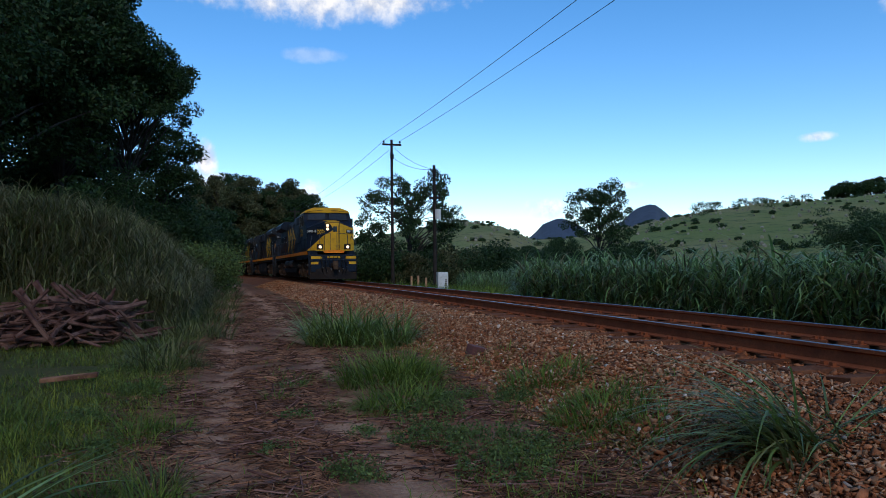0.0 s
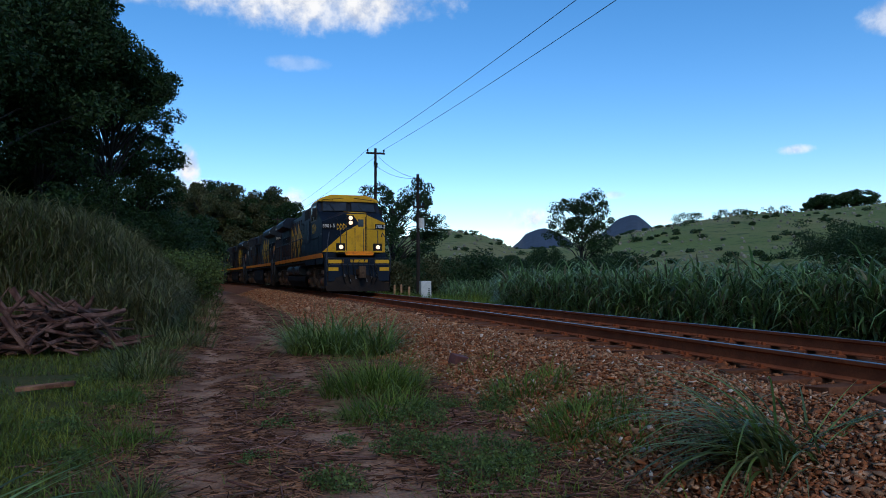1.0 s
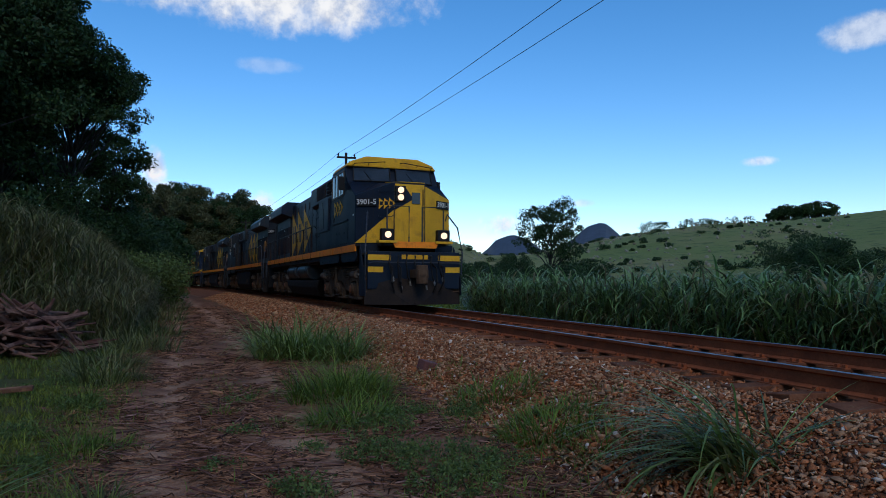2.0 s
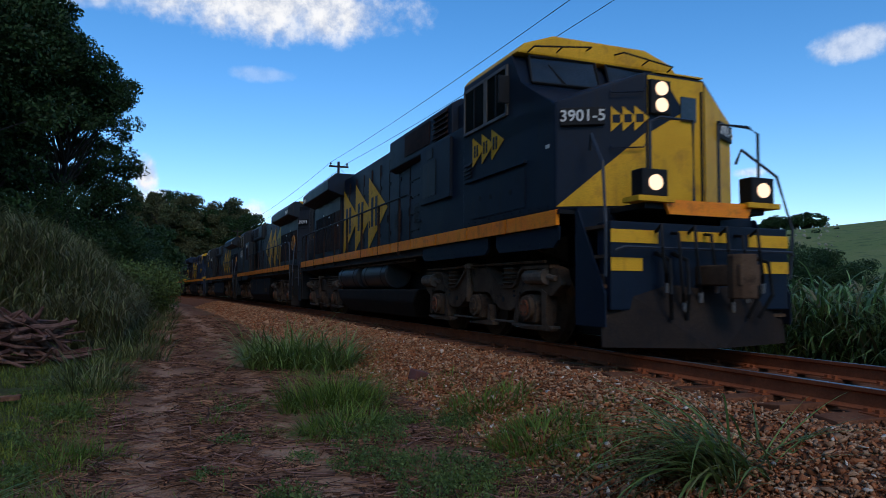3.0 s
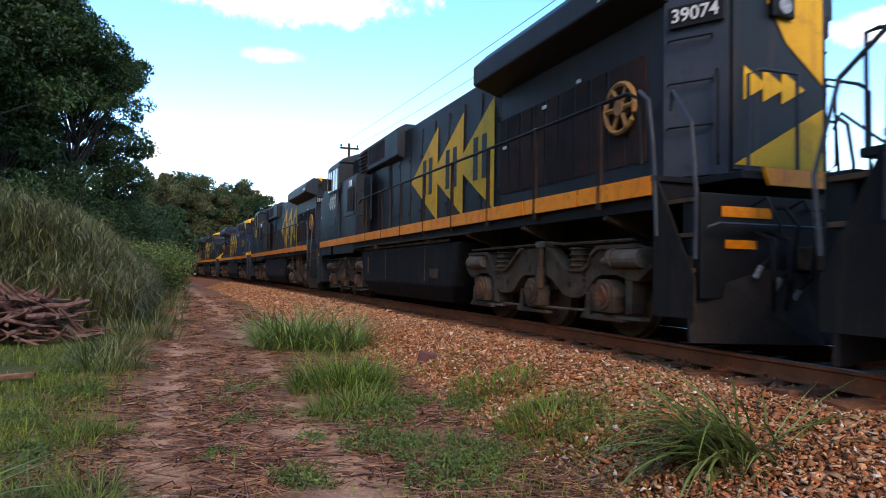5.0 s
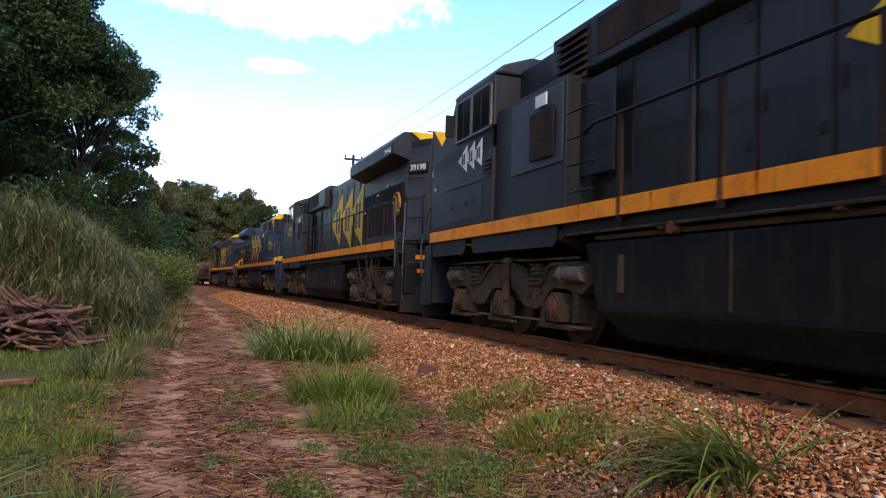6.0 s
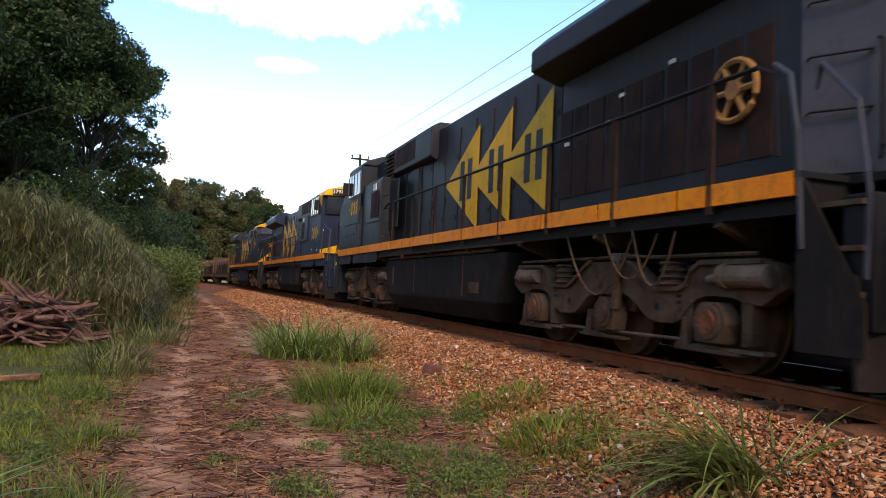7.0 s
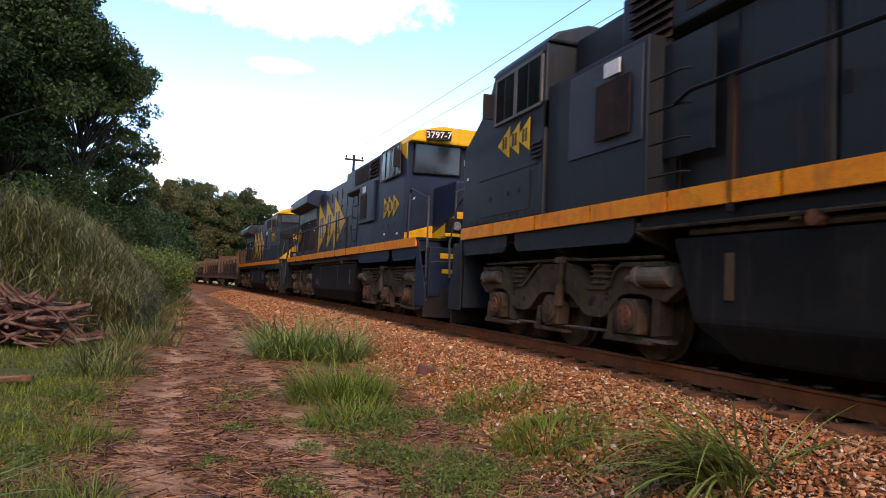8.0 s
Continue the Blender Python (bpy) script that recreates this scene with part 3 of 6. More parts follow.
                tube(bm, [(side * 0.895, 0.36 * math.cos(a), 0.36 * math.sin(a)), (side * 0.907, 0.36 * math.cos(a), 0.36 * math.sin(a))], 0.06, 8)
        ws = part("wheel_set", bm, UNDER, bog, "steel wheel set")
        ws.location = (0, yc + yy, 0.533)
        WHEELS.append(ws)
    return bog


WHEELS = []
BRAKE_WHEEL = mat('rusty_yellow_wheel', (0.32, 0.15, 0.03), (0.22, 0.09, 0.03), 6, 60, 0.8, bump=0.3)
SILL_Z0, SILL_Z1 = 1.65, 1.86


def handrail(parent, side, y0, y1, posts):
    """A walkway rail with its stanchions."""
    x = side * 1.49
    bm = B()
    tube(bm, [(x, y0, SILL_Z1 + 0.15), (x, y0 + 0.05, 2.75), (x, y0 + 0.25, 2.86), (x, y1 - 0.25, 2.86), (x, y1, 2.78)], 0.024, 6)
    part("handrail", bm, BLACK, parent)
    for k in range(posts):
        y = y0 + (y1 - y0) * (k + 0.5) / posts
        bm = B()
        box(bm, x - 0.02, x + 0.02, y - 0.04, y + 0.04, SILL_Z0 - 0.08, 2.86)
        part("stanchion", bm, RUSTY, parent)


def locomotive(paint, modern=True, tank_cylinders=False, cab_mark=WHITE_PAINT, roof_paint=None):
    """A six axle diesel locomotive; the cab is at +y, the radiators at -y, rail tops at z = 0."""
    loco = new("locomotive")
    roof_paint = roof_paint or paint
    # underframe
    # Coloured black to hold the shaded gap below the sill.
    bm = B()
    box(bm, -0.70, 0.70, -10.2, 10.2, 1.18, 1.60)
    part("underframe", bm, BLACK, loco)
    part("deck", box(B(), -1.50, 1.50, -9.85, 9.85, 1.80, 1.855), BLACK, loco)
    for side in (-1, 1):
        n = 13
        for k in range(n):
            y0 = -9.8 + 19.6 * k / n
            bm = B()
            box(bm, side * 1.485 - 0.025, side * 1.485 + 0.025, y0 + 0.02, y0 + 19.6 / n - 0.02, SILL_Z0, SILL_Z1)
            part("sill_plate", bm, ORANGE, loco, "worn orange yellow sill stripe")
        # Black strip stands in for the dark void under the walkway.
        bm = B()
        box(bm, side * 1.38 - 0.05, side * 1.38 + 0.05, -9.8, 4.3, 1.50, 1.645)
        part("sill_beam", bm, BLACK, loco)
        for ya, yb in ((4.4, 7.55), (7.85, 9.75)):
            skirt = part("skirt_panel", prism(B(), [(ya, 1.645), (yb, 1.645), (yb, 1.46), (yb - 0.12, 1.36), (ya + 0.12, 1.36), (ya, 1.46)], "x", side * 1.44 - 0.02, side * 1.44 + 0.02), paint, loco, "dark skirt under the sill")
            for k in range(int((yb - ya) / 0.3)):
                part("rivet", tube(B(), [(side * 1.455, ya + 0.2 + 0.3 * k, 1.43), (side * 1.468, ya + 0.2 + 0.3 * k, 1.43)], 0.014, 6), paint, skirt)
        for k in range(9):
            y = -8.8 + 2.2 * k
            bm = B()
            prism(bm, [(side * 1.42, 1.58), (side * 1.42, 1.45), (side * 0.75, 1.20), (side * 0.75, 1.58)], "y", y - 0.05, y + 0.05)
            part("sill_bracket", bm, UNDER, loco)
    # fuel tank
    bm = B()
    top = 0.80 if tank_cylinders else 1.38
    rings = [[bm.verts.new((sx * hx, sy * hy, z)) for sx, sy in ((-1, -1), (1, -1), (1, 1), (-1, 1))] for hx, hy, z in ((1.14, 3.10, 0.17), (1.36, 3.52, 0.52), (1.36, 3.85, top))]
    for lo, hi in zip(rings, rings[1:]):
        for k in range(4):
            bm.faces.new((lo[k], lo[(k + 1) % 4], hi[(k + 1) % 4], hi[k]))
    bm.faces.new(rings[0][::-1])
    bm.faces.new(rings[-1])
    tank = part("fuel_tank", bm, TANK, loco, "dust stained black fuel tank", bevel=0.05)
    # Added black filler behind the reservoirs, standing in for the dark there.
    if tank_cylinders:
        part("tank_cradle", box(B(), -0.68, 0.68, -3.7, 3.7, 0.80, 1.40), BLACK, loco)
    for side in (-1, 1):
        if not tank_cylinders:
            part("sight_gauge", box(B(), side * 1.37 - 0.01, side * 1.37 + 0.012, 2.95, 3.05, 0.75, 1.2), UNDER, tank, "pale sight gauge")
            part("filler_cap", tube(B(), [(side * 1.36, 2.0, 1.45), (side * 1.45, 2.0, 1.45)], 0.07, 12), RUST_CAP, tank, "rust red filler cap")
            part("tank_hatch", box(B(), side * 1.365 - 0.006, side * 1.365 + 0.012, -2.7, -2.2, 0.66, 0.86), UNDER, tank, bevel=0.004)
            for k, yy in enumerate((-1.9, 1.2)):
                part("weld_seam", box(B(), side * 1.365 - 0.004, side * 1.365 + 0.008, yy, yy + 0.02, 0.60, 1.36), UNDER, tank)
        bm = B()
        tube(bm, [(side * 1.32, -3.3, 1.43), (side * 1.32, 3.6, 1.43)], 0.035, 6)
        tube(bm, [(side * 1.42, -4.6, 1.50), (side * 1.42, 4.6, 1.50)], 0.02, 6)
        part("air_pipe", bm, UNDER, loco)
        if tank_cylinders:
            for y in (-2.45, 0.35):
                bm = B()
                tube(bm, [(side * 1.06, y - 1.15, 1.16), (side * 1.06, y + 1.15, 1.16)], 0.345, 24)
                drum = part("air_reservoir", bm, RESERVOIR, loco, "black cylindrical air reservoir", bevel=0.05)
                for k in (-0.75, 0.75):
                    part("strap", tube(B(), [(side * 1.06, y + k - 0.03, 1.16), (side * 1.06, y + k + 0.03, 1.16)], 0.352, 24), BLACK, drum)
                for k in (-0.75, 0.75):
                    part("hanger", tube(B(), [(side * 1.20, y + k, 1.45), (side * 1.24, y + k, 1.64)], 0.03, 6), UNDER, drum)
    for yc in (-6.65, 6.65):
        bogie(loco, yc)
    # hoods
    hood = part("engine_hood", box(B(), -0.96, 0.96, -5.0, 2.2, 1.855, 4.44), paint, loco, bevel=0.05)
    aux = part("equipment_hood", box(B(), -1.02, 1.02, 2.2, 6.6, 1.855, 4.46), paint, loco, bevel=0.04)
    part("brake_grid_housing", prism(B(), [(-1.02, 3.72), (-1.16, 3.80), (-1.16, 4.50), (-0.95, 4.62), (0.95, 4.62), (1.16, 4.50), (1.16, 3.80), (1.02, 3.72)], "y", 1.0, 5.2), paint, loco, bevel=0.03)
    rad = part("radiator_hood", prism(B(), [(-0.70, -10.05), (0.70, -10.05), (1.05, -9.45), (1.05, -5.0), (-1.05, -5.0), (-1.05, -9.45)], "z", 1.855, 4.45), paint, loco, bevel=0.03)
    wing = prism(B(), [(-1.05, 3.92), (-1.52, 4.08), (-1.52, 4.40), (-1.25, 4.66), (1.25, 4.66), (1.52, 4.40), (1.52, 4.08), (1.05, 3.92)], "y", -9.45, -4.8)
    wing = part("radiator_wing", wing, paint, loco, "overhanging radiator roof", bevel=0.03)
    for side in (-1, 1):
        for k in range(10):
            y = -9.1 + 0.42 * k
            part("radiator_panel", box(B(), side * 1.052 - 0.012, side * 1.052 + 0.02, y, y + 0.34, 2.15, 3.45), RUSTY, rad, "rust stained panel")
        for yy, zz in ((-6.3, 3.05), (-6.6, 3.35), (-5.2, 2.95), (-7.6, 3.5)):
            part("small_plate", box(B(), side * 1.075 - 0.01, side * 1.075 + 0.012, yy - 0.055, yy + 0.055, zz - 0.025, zz + 0.025), WHITE_PAINT, rad, "small white plate")
        for k in range(8):
            y = -4.85 + 0.88 * k
            bm = B()
            box(bm, side * 0.965 - 0.012, side * 0.965 + 0.014, y + 0.02, y + 0.84, 1.95, 3.85)
            door = part("hood_door", bm, paint, hood, bevel=0.006)
            part("door_seam", box(B(), side * 0.965 - 0.01, side * 0.965 + 0.020, y - 0.012, y + 0.012, 1.90, 4.2), RUSTY, hood)
            for zz in (2.2, 3.5):
                part("door_hinge", box(B(), side * 0.98 - 0.01, side * 0.98 + 0.018, y + 0.06, y + 0.14, zz, zz + 0.10), BLACK, door)
            part("door_latch", box(B(), side * 0.98 - 0.01, side * 0.98 + 0.025, y + 0.74, y + 0.80, 2.55, 2.75), BLACK, door)
        for y in (0.9, 2.6) if tank_cylinders else ():
            bm = B()
            for k in range(5):
                prism(bm, [(side * (1.02 if y > 2 else 0.975), 2.35 + 0.09 * k), (side * (1.055 if y > 2 else 1.01), 2.33 + 0.09 * k), (side * (1.02 if y > 2 else 0.975), 2.42 + 0.09 * k)], "y", y, y + 0.55)
            part("louvre", bm, BLACK, aux)
        part("grid_grille", box(B(), side * 1.16 - 0.01, side * 1.16 + 0.015, 2.25, 3.95, 3.92, 4.42), RUSTY, loco, "rusty brake grid grille")
        for yy in (2.25, 3.3, 4.2):
            part("body_seam", box(B(), side * 1.02 - 0.01, side * 1.02 + 0.014, yy - 0.012, yy + 0.012, 1.9, 3.7), RUSTY, aux)
        bm = B()
        for k in range(7):
            prism(bm, [(side * 1.16, 3.72 + 0.11 * k), (side * 1.22, 3.70 + 0.11 * k), (side * 1.16, 3.80 + 0.11 * k)], "y", 4.2, 5.0)
        part("louvre", bm, RUSTY, aux)
        locker = part("equipment_locker", box(B(), min(side * 1.0, side * 1.44), max(side * 1.0, side * 1.44), 4.25, 6.6, 1.86, 3.72), paint, loco, bevel=0.02)
        part("access_panel", box(B(), side * 1.44 - 0.02, side * 1.44 + 0.06, 4.32, 5.95, 2.52, 3.64), GREYBLUE if modern and not tank_cylinders else paint, locker, "faded grey-blue panel", bevel=0.01)
        part("inspection_plate", box(B(), side * 1.50 - 0.01, side * 1.50 + 0.012, 4.50, 5.22, 2.64, 3.34), NAVY if tank_cylinders else RUSTY, locker, "mesh plate")
        part("notice", box(B(), side * 1.50 - 0.01, side * 1.50 + 0.012, 4.72, 5.05, 3.40, 3.58), NAVY if tank_cylinders else WHITE_PAINT, locker, "small notice plate")
        for k in range(4):
            part("ladder_rung", tube(B(), [(side * 1.40, 3.55, 2.05 + 0.36 * k), (side * 1.47, 3.60, 2.05 + 0.36 * k), (side * 1.47, 4.15, 2.05 + 0.36 * k)], 0.014, 6), BLACK, locker)
        part("ladder_plate", box(B(), side * 1.20 - 0.02, side * 1.20 + 0.02, 3.45, 4.25, 2.3, 3.6), paint, locker)
        for k, (yy, zz, w2, m2) in enumerate(((7.2, 2.06, 0.06, WHITE_PAINT), (8.3, 2.02, 0.06, WHITE_PAINT), (9.55, 2.75, 0.05, WHITE_PAINT))):
            part("small_sticker", box(B(), side * 1.50 - 0.004, side * 1.50 + 0.006, yy - w2, yy + w2, zz - 0.025, zz + 0.025), m2, loco, "small white and red notice")
        for k in range(3):
            part("lifting_slot", box(B(), side * 1.50 - 0.004, side * 1.50 + 0.005, 7.0 + 0.5 * k, 7.06 + 0.5 * k, 2.2, 2.32), BLACK, loco)
        arrow_logo(hood, side, side * 0.990, 0.3, 2.98, 2.08, YELLOW, paint, 1)
    # exhaust and roof details
    part("exhaust_stack", box(B(), -0.45, 0.45, -3.6, -2.6, 4.4, 4.62), BLACK, hood, bevel=0.03)
    part("roof_hatch", box(B(), -0.7, 0.7, -2.0, 1.6, 4.42, 4.48), paint, hood, bevel=0.01)
    bm = B()
    tube(bm, [(-0.5, -9.2, 4.66), (-0.5, -9.2, 4.80), (0.5, -9.2, 4.80), (0.5, -9.2, 4.66)], 0.018, 6)
    part("lifting_loop", bm, BLACK, wing)
    # radiator end
    bm = B()
    prism(bm, [(-0.75, 4.02), (-1.05, 3.94), (-1.50, 4.09), (-1.50, 4.39), (-1.23, 4.655), (1.23, 4.655), (1.50, 4.39), (1.50, 4.09), (1.05, 3.94), (0.75, 4.02)], "y", -9.50, -9.44)
    part("end_roof_panel", bm, paint, loco)
    part("end_panel", box(B(), -0.66, 0.66, -10.085, -10.052, 1.95, 4.62), paint, loco)
    part("end_yellow_top", prism(B(), [(-0.64, 4.61), (0.64, 4.61), (0.64, 3.0), (0.10, 3.42)], "y", -10.097, -10.087), YELLOW, loco, "yellow upper end panel")
    part("end_yellow_foot", prism(B(), [(-0.64, 2.0), (0.64, 2.0), (0.64, 2.72)], "y", -10.097, -10.087), YELLOW, loco, "yellow lower end panel")
    part("end_roof_peak", prism(B(), [(-1.08, 4.668), (-0.10, 3.98), (0.95, 3.98), (1.20, 4.668)], "y", -9.56, -9.505), YELLOW, loco, "yellow roof end")
    for k in range(3):
        x = -0.52 + 0.27 * k
        part("logo_arrow", prism(B(), [(x, 3.10), (x, 2.72), (x + 0.34, 2.91)], "y", -10.099 - 0.002 * k, -10.088), YELLOW, loco, "yellow arrow head mark")
    lights(loco, 0.0, -10.10, 3.98, -1, False)
    for side in (-1, 1):
        flank = part("end_corner_panel", box(B(), -0.36, 0.36, -0.012, 0.012, -1.3, 1.05), GREYBLUE, loco, "faded grey corner panel")
        flank.matrix_basis = pose(side * 0.885, -9.755, 3.2, 0, 0, side * 59.7)
        board = part("number_board", box(B(), -0.31, 0.31, -0.02, 0.02, -0.125, 0.125), BLACK, loco, "black number board", bevel=0.008)
        board.matrix_basis = pose(side * 0.915, -9.79, 3.72, 0, 0, side * 59.7)
        part("grab_iron", tube(B(), [(side * 0.80, -10.02, 2.0), (side * 0.86, -10.08, 2.1), (side * 0.86, -10.08, 3.0), (side * 0.80, -10.00, 3.05)], 0.018, 6), BLACK, loco)
    # cab and nose
    nose_roof = 4.70
    if modern:
        plan = [(-1.50, 6.6), (1.50, 6.6), (1.50, 9.75), (0.48, 10.35), (-0.48, 10.35), (-1.50, 9.75)]
        bm = B()
        lo = [bm.verts.new((x, y, 1.855)) for x, y in plan]
        hi = [bm.verts.new((x, y, 3.55 if y < 7 else 3.32 if y < 10 else 3.68)) for x, y in plan]
        crown = [bm.verts.new((x, 8.76, 3.86)) for x in (0.48, -0.48)]
        bm.faces.new(lo[::-1])
        for f in ((hi[1], hi[2], crown[0]), (hi[2], hi[3], crown[0]), (hi[3], hi[4], crown[1], crown[0]), (hi[4], hi[5], crown[1]), (hi[5], hi[0], crown[1]), (hi[0], hi[1], crown[0], crown[1])):
            bm.faces.new(f)
        for i in range(6):
            bm.faces.new((lo[i], lo[(i + 1) % 6], hi[(i + 1) % 6], hi[i]))
        part("nose", bm, paint, loco, bevel=0.03)
        cab = prism(B(), [(6.6, 3.1), (9.72, 3.05), (9.72, 3.33), (8.75, 3.84), (8.45, 4.38), (6.6, 4.38)], "x", -1.50, 1.50)
        cab = part("cab", cab, paint, loco, bevel=0.03)
        part("cab_roof", prism(B(), [(-1.50, 4.38), (-1.36, 4.54), (-0.85, 4.72), (0.85, 4.72), (1.36, 4.54), (1.50, 4.38)], "y", 6.55, 8.62), roof_paint, loco, "painted cab roof", bevel=0.04)
        ws_y, front_y = 8.715, 10.35
    else:
        part("nose", box(B(), -0.75, 0.75, 8.7, 10.2, 1.855, 3.15), paint, loco, bevel=0.06)
        cab = part("cab", box(B(), -1.46, 1.46, 6.6, 8.75, 1.855, 4.20), paint, loco, bevel=0.03)
        part("cab_roof", prism(B(), [(-1.46, 4.20), (-1.30, 4.46), (-0.7, 4.62), (0.7, 4.62), (1.30, 4.46), (1.46, 4.20)], "y", 6.55, 9.0), roof_paint, loco, "yellow cab roof", bevel=0.04)
        part("nose_panel", prism(B(), [(-0.7, 1.9), (0.7, 1.9), (0.7, 2.45), (-0.7, 2.45)], "y", 10.2, 10.215), YELLOW, loco, "yellow nose front")
        part("cab_front_panel", prism(B(), [(-1.45, 1.87), (1.45, 1.87), (1.45, 2.02), (0.8, 2.22), (-0.8, 2.22), (-1.45, 2.02)], "y", 8.75, 8.765), YELLOW, loco, "yellow strip across the cab foot")
        for side in (-1, 1):
            part("nose_stripe", prism(B(), [(8.8, 1.87), (10.2, 1.87), (10.2, 2.36), (8.8, 2.02)], "x", side * 0.755 - 0.005, side * 0.755 + 0.005), YELLOW, loco, "yellow nose stripe")
            part("roof_brow", prism(B(), [(8.0, 4.20), (8.76, 3.78), (8.76, 4.22)], "x", side * 1.465 - 0.006, side * 1.465 + 0.006), YELLOW, loco, "yellow cab brow")
            part("nose_rail", tube(B(), [(side * 1.42, 8.95, 1.87), (side * 1.42, 9.0, 2.95), (side * 1.42, 9.1, 3.02), (side * 1.30, 9.9, 2.75), (side * 1.30, 10.1, 1.2)], 0.024, 6), GREYBLUE, loco, "handrail, sky light in its blue-grey colour")
        for side in (-1, 1):
            board = part("number_board", box(B(), -0.30, 0.30, -0.03, 0.03, -0.12, 0.12), BLACK, loco, "black number board", bevel=0.012)
            board.matrix_basis = pose(side * 0.80, 9.10, 4.36, 0, 0, 180 - side * 18)
        ws_y, front_y = 8.78, 10.22
    for side in (-1, 1):
        for y0, y1 in ((6.72, 7.50), (7.62, 8.30)):
            win = part("side_window", box(B(), side * 1.505 - 0.02, side * 1.505 + 0.012, y0, y1, 3.52, 4.22), SIDE_GLASS, cab, "dark side window")
            bm = B()
            for a, b, c, d in ((y0 - 0.05, y1 + 0.05, 3.47, 3.52), (y0 - 0.05, y1 + 0.05, 4.22, 4.27), (y0 - 0.05, y0, 3.47, 4.27), (y1, y1 + 0.05, 3.47, 4.27)):
                box(bm, side * 1.51 - 0.02, side * 1.51 + 0.02, a, b, c, d)
            part("window_frame", bm, WORN_FRAME, win, "worn pale metal frame")
            part("sash_bar", box(B(), side * 1.512 - 0.02, side * 1.512 + 0.018, (y0 + y1) / 2 - 0.018, (y0 + y1) / 2 + 0.018, 3.52, 4.22), BLACK, win)
        bm = B()
        x0, x1 = side * 0.10, side * 1.30
        lean, zb = (0.20, 3.95) if modern else (0.0, 3.52)
        vs = [bm.verts.new(p) for p in ((x0, ws_y + 0.02, zb), (x1, ws_y + 0.02, zb - 0.03), (x1 * 0.97, ws_y + 0.02 - lean * 0.75, 4.33), (x0, ws_y + 0.02 - lean * 0.75, 4.37))]
        bm.faces.new(vs)
        bmesh.ops.solidify(bm, geom=bm.faces[:], thickness=0.02)
        pane = part("windscreen", bm, GLASS, cab, "dark windscreen pane")
        bm = B()
        ring = [(x0, ws_y + 0.03, zb - 0.02), (x1, ws_y + 0.03, zb - 0.05), (x1 * 0.98, ws_y + 0.03 - lean * 0.78, 4.35), (x0, ws_y + 0.03 - lean * 0.78, 4.39), (x0, ws_y + 0.03, zb - 0.02)]
        for p, q in zip(ring, ring[1:]):
            tube(bm, [p, q], 0.022, 6)
        tube(bm, [((x0 + x1) / 2, ws_y + 0.06, zb - 0.06), ((x0 + x1) / 2 + 0.25, ws_y - 0.10, zb + 0.30)], 0.012, 5)
        part("window_frame", bm, BLACK, pane)
        part("mirror", box(B(), side * 1.62 - 0.09, side * 1.62 + 0.09, 8.42, 8.46, 3.62, 4.05), BLACK, cab, bevel=0.01)
        if modern:
            arrow_logo(loco, side, side * 1.502, 8.22, 3.12, 0.50, cab_mark, paint, 1)
            part("nose_ledge", box(B(), side * 1.50 - 0.01, side * 1.50 + 0.045, 6.75, 8.95, 2.62, 2.67), paint, loco, "narrow projecting ledge", bevel=0.006)
            part("nose_hatch", box(B(), side * 1.50 - 0.01, side * 1.50 + 0.012, 7.0, 8.9, 1.98, 2.56), paint, loco, "flush access hatch", bevel=0.004)
            for k in range(4):
                part("vent_slat", prism(B(), [(side * 1.50, 2.72 + 0.07 * k), (side * 1.535, 2.71 + 0.07 * k), (side * 1.50, 2.77 + 0.07 * k)], "y", 6.66, 6.98), BLACK, loco)
            for k in range(11):
                part("rivet", tube(B(), [(side * 1.495, 6.85 + 0.27 * k, 1.93), (side * 1.512, 6.85 + 0.27 * k, 1.93)], 0.014, 6), paint, loco)
            for yy, zz in ((7.35, 2.30), (7.75, 2.28), (8.45, 2.26)):
                part("lifting_hole", tube(B(), [(side * 1.505, yy, zz), (side * 1.519, yy, zz)], 0.045, 10), BLACK, loco)
        else:
            arrow_logo(loco, side, side * 1.465, 8.30, 2.75, 0.56, YELLOW, paint, 1)
    if modern:
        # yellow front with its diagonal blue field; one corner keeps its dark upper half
        part("front_panel", prism(B(), [(-0.46, 1.90), (0.46, 1.90), (0.46, 3.64), (-0.46, 3.64)], "y", 10.352, 10.364), YELLOW if roof_paint is YELLOW else paint, loco, "yellow nose front")
        part("front_field", prism(B(), [(0.46, 3.58), (0.46, 2.86), (-0.12, 3.20), (0.16, 3.58)], "y", 10.366, 10.372), paint, loco, "dark blue diagonal field")
        door = part("nose_door", prism(B(), [(-0.42, 1.95), (0.10, 1.95), (0.10, 3.34), (-0.42, 3.34)], "y", 10.366, 10.38) if roof_paint is not YELLOW else box(B(), -0.43, -0.40, 10.36, 10.385, 1.95, 3.50), paint if roof_paint is not YELLOW else BLACK, loco, "nose door edge")
        part("door_window", box(B(), -0.32, -0.06, 10.372, 10.392, 3.06, 3.40), GLASS, door, bevel=0.01)
        if roof_paint is YELLOW:
            part("nose_top_panel", prism(B(), [(8.78, 3.87), (10.36, 3.69), (10.36, 3.71), (8.78, 3.89)], "x", -0.47, 0.30), YELLOW, loco, "yellow nose top")
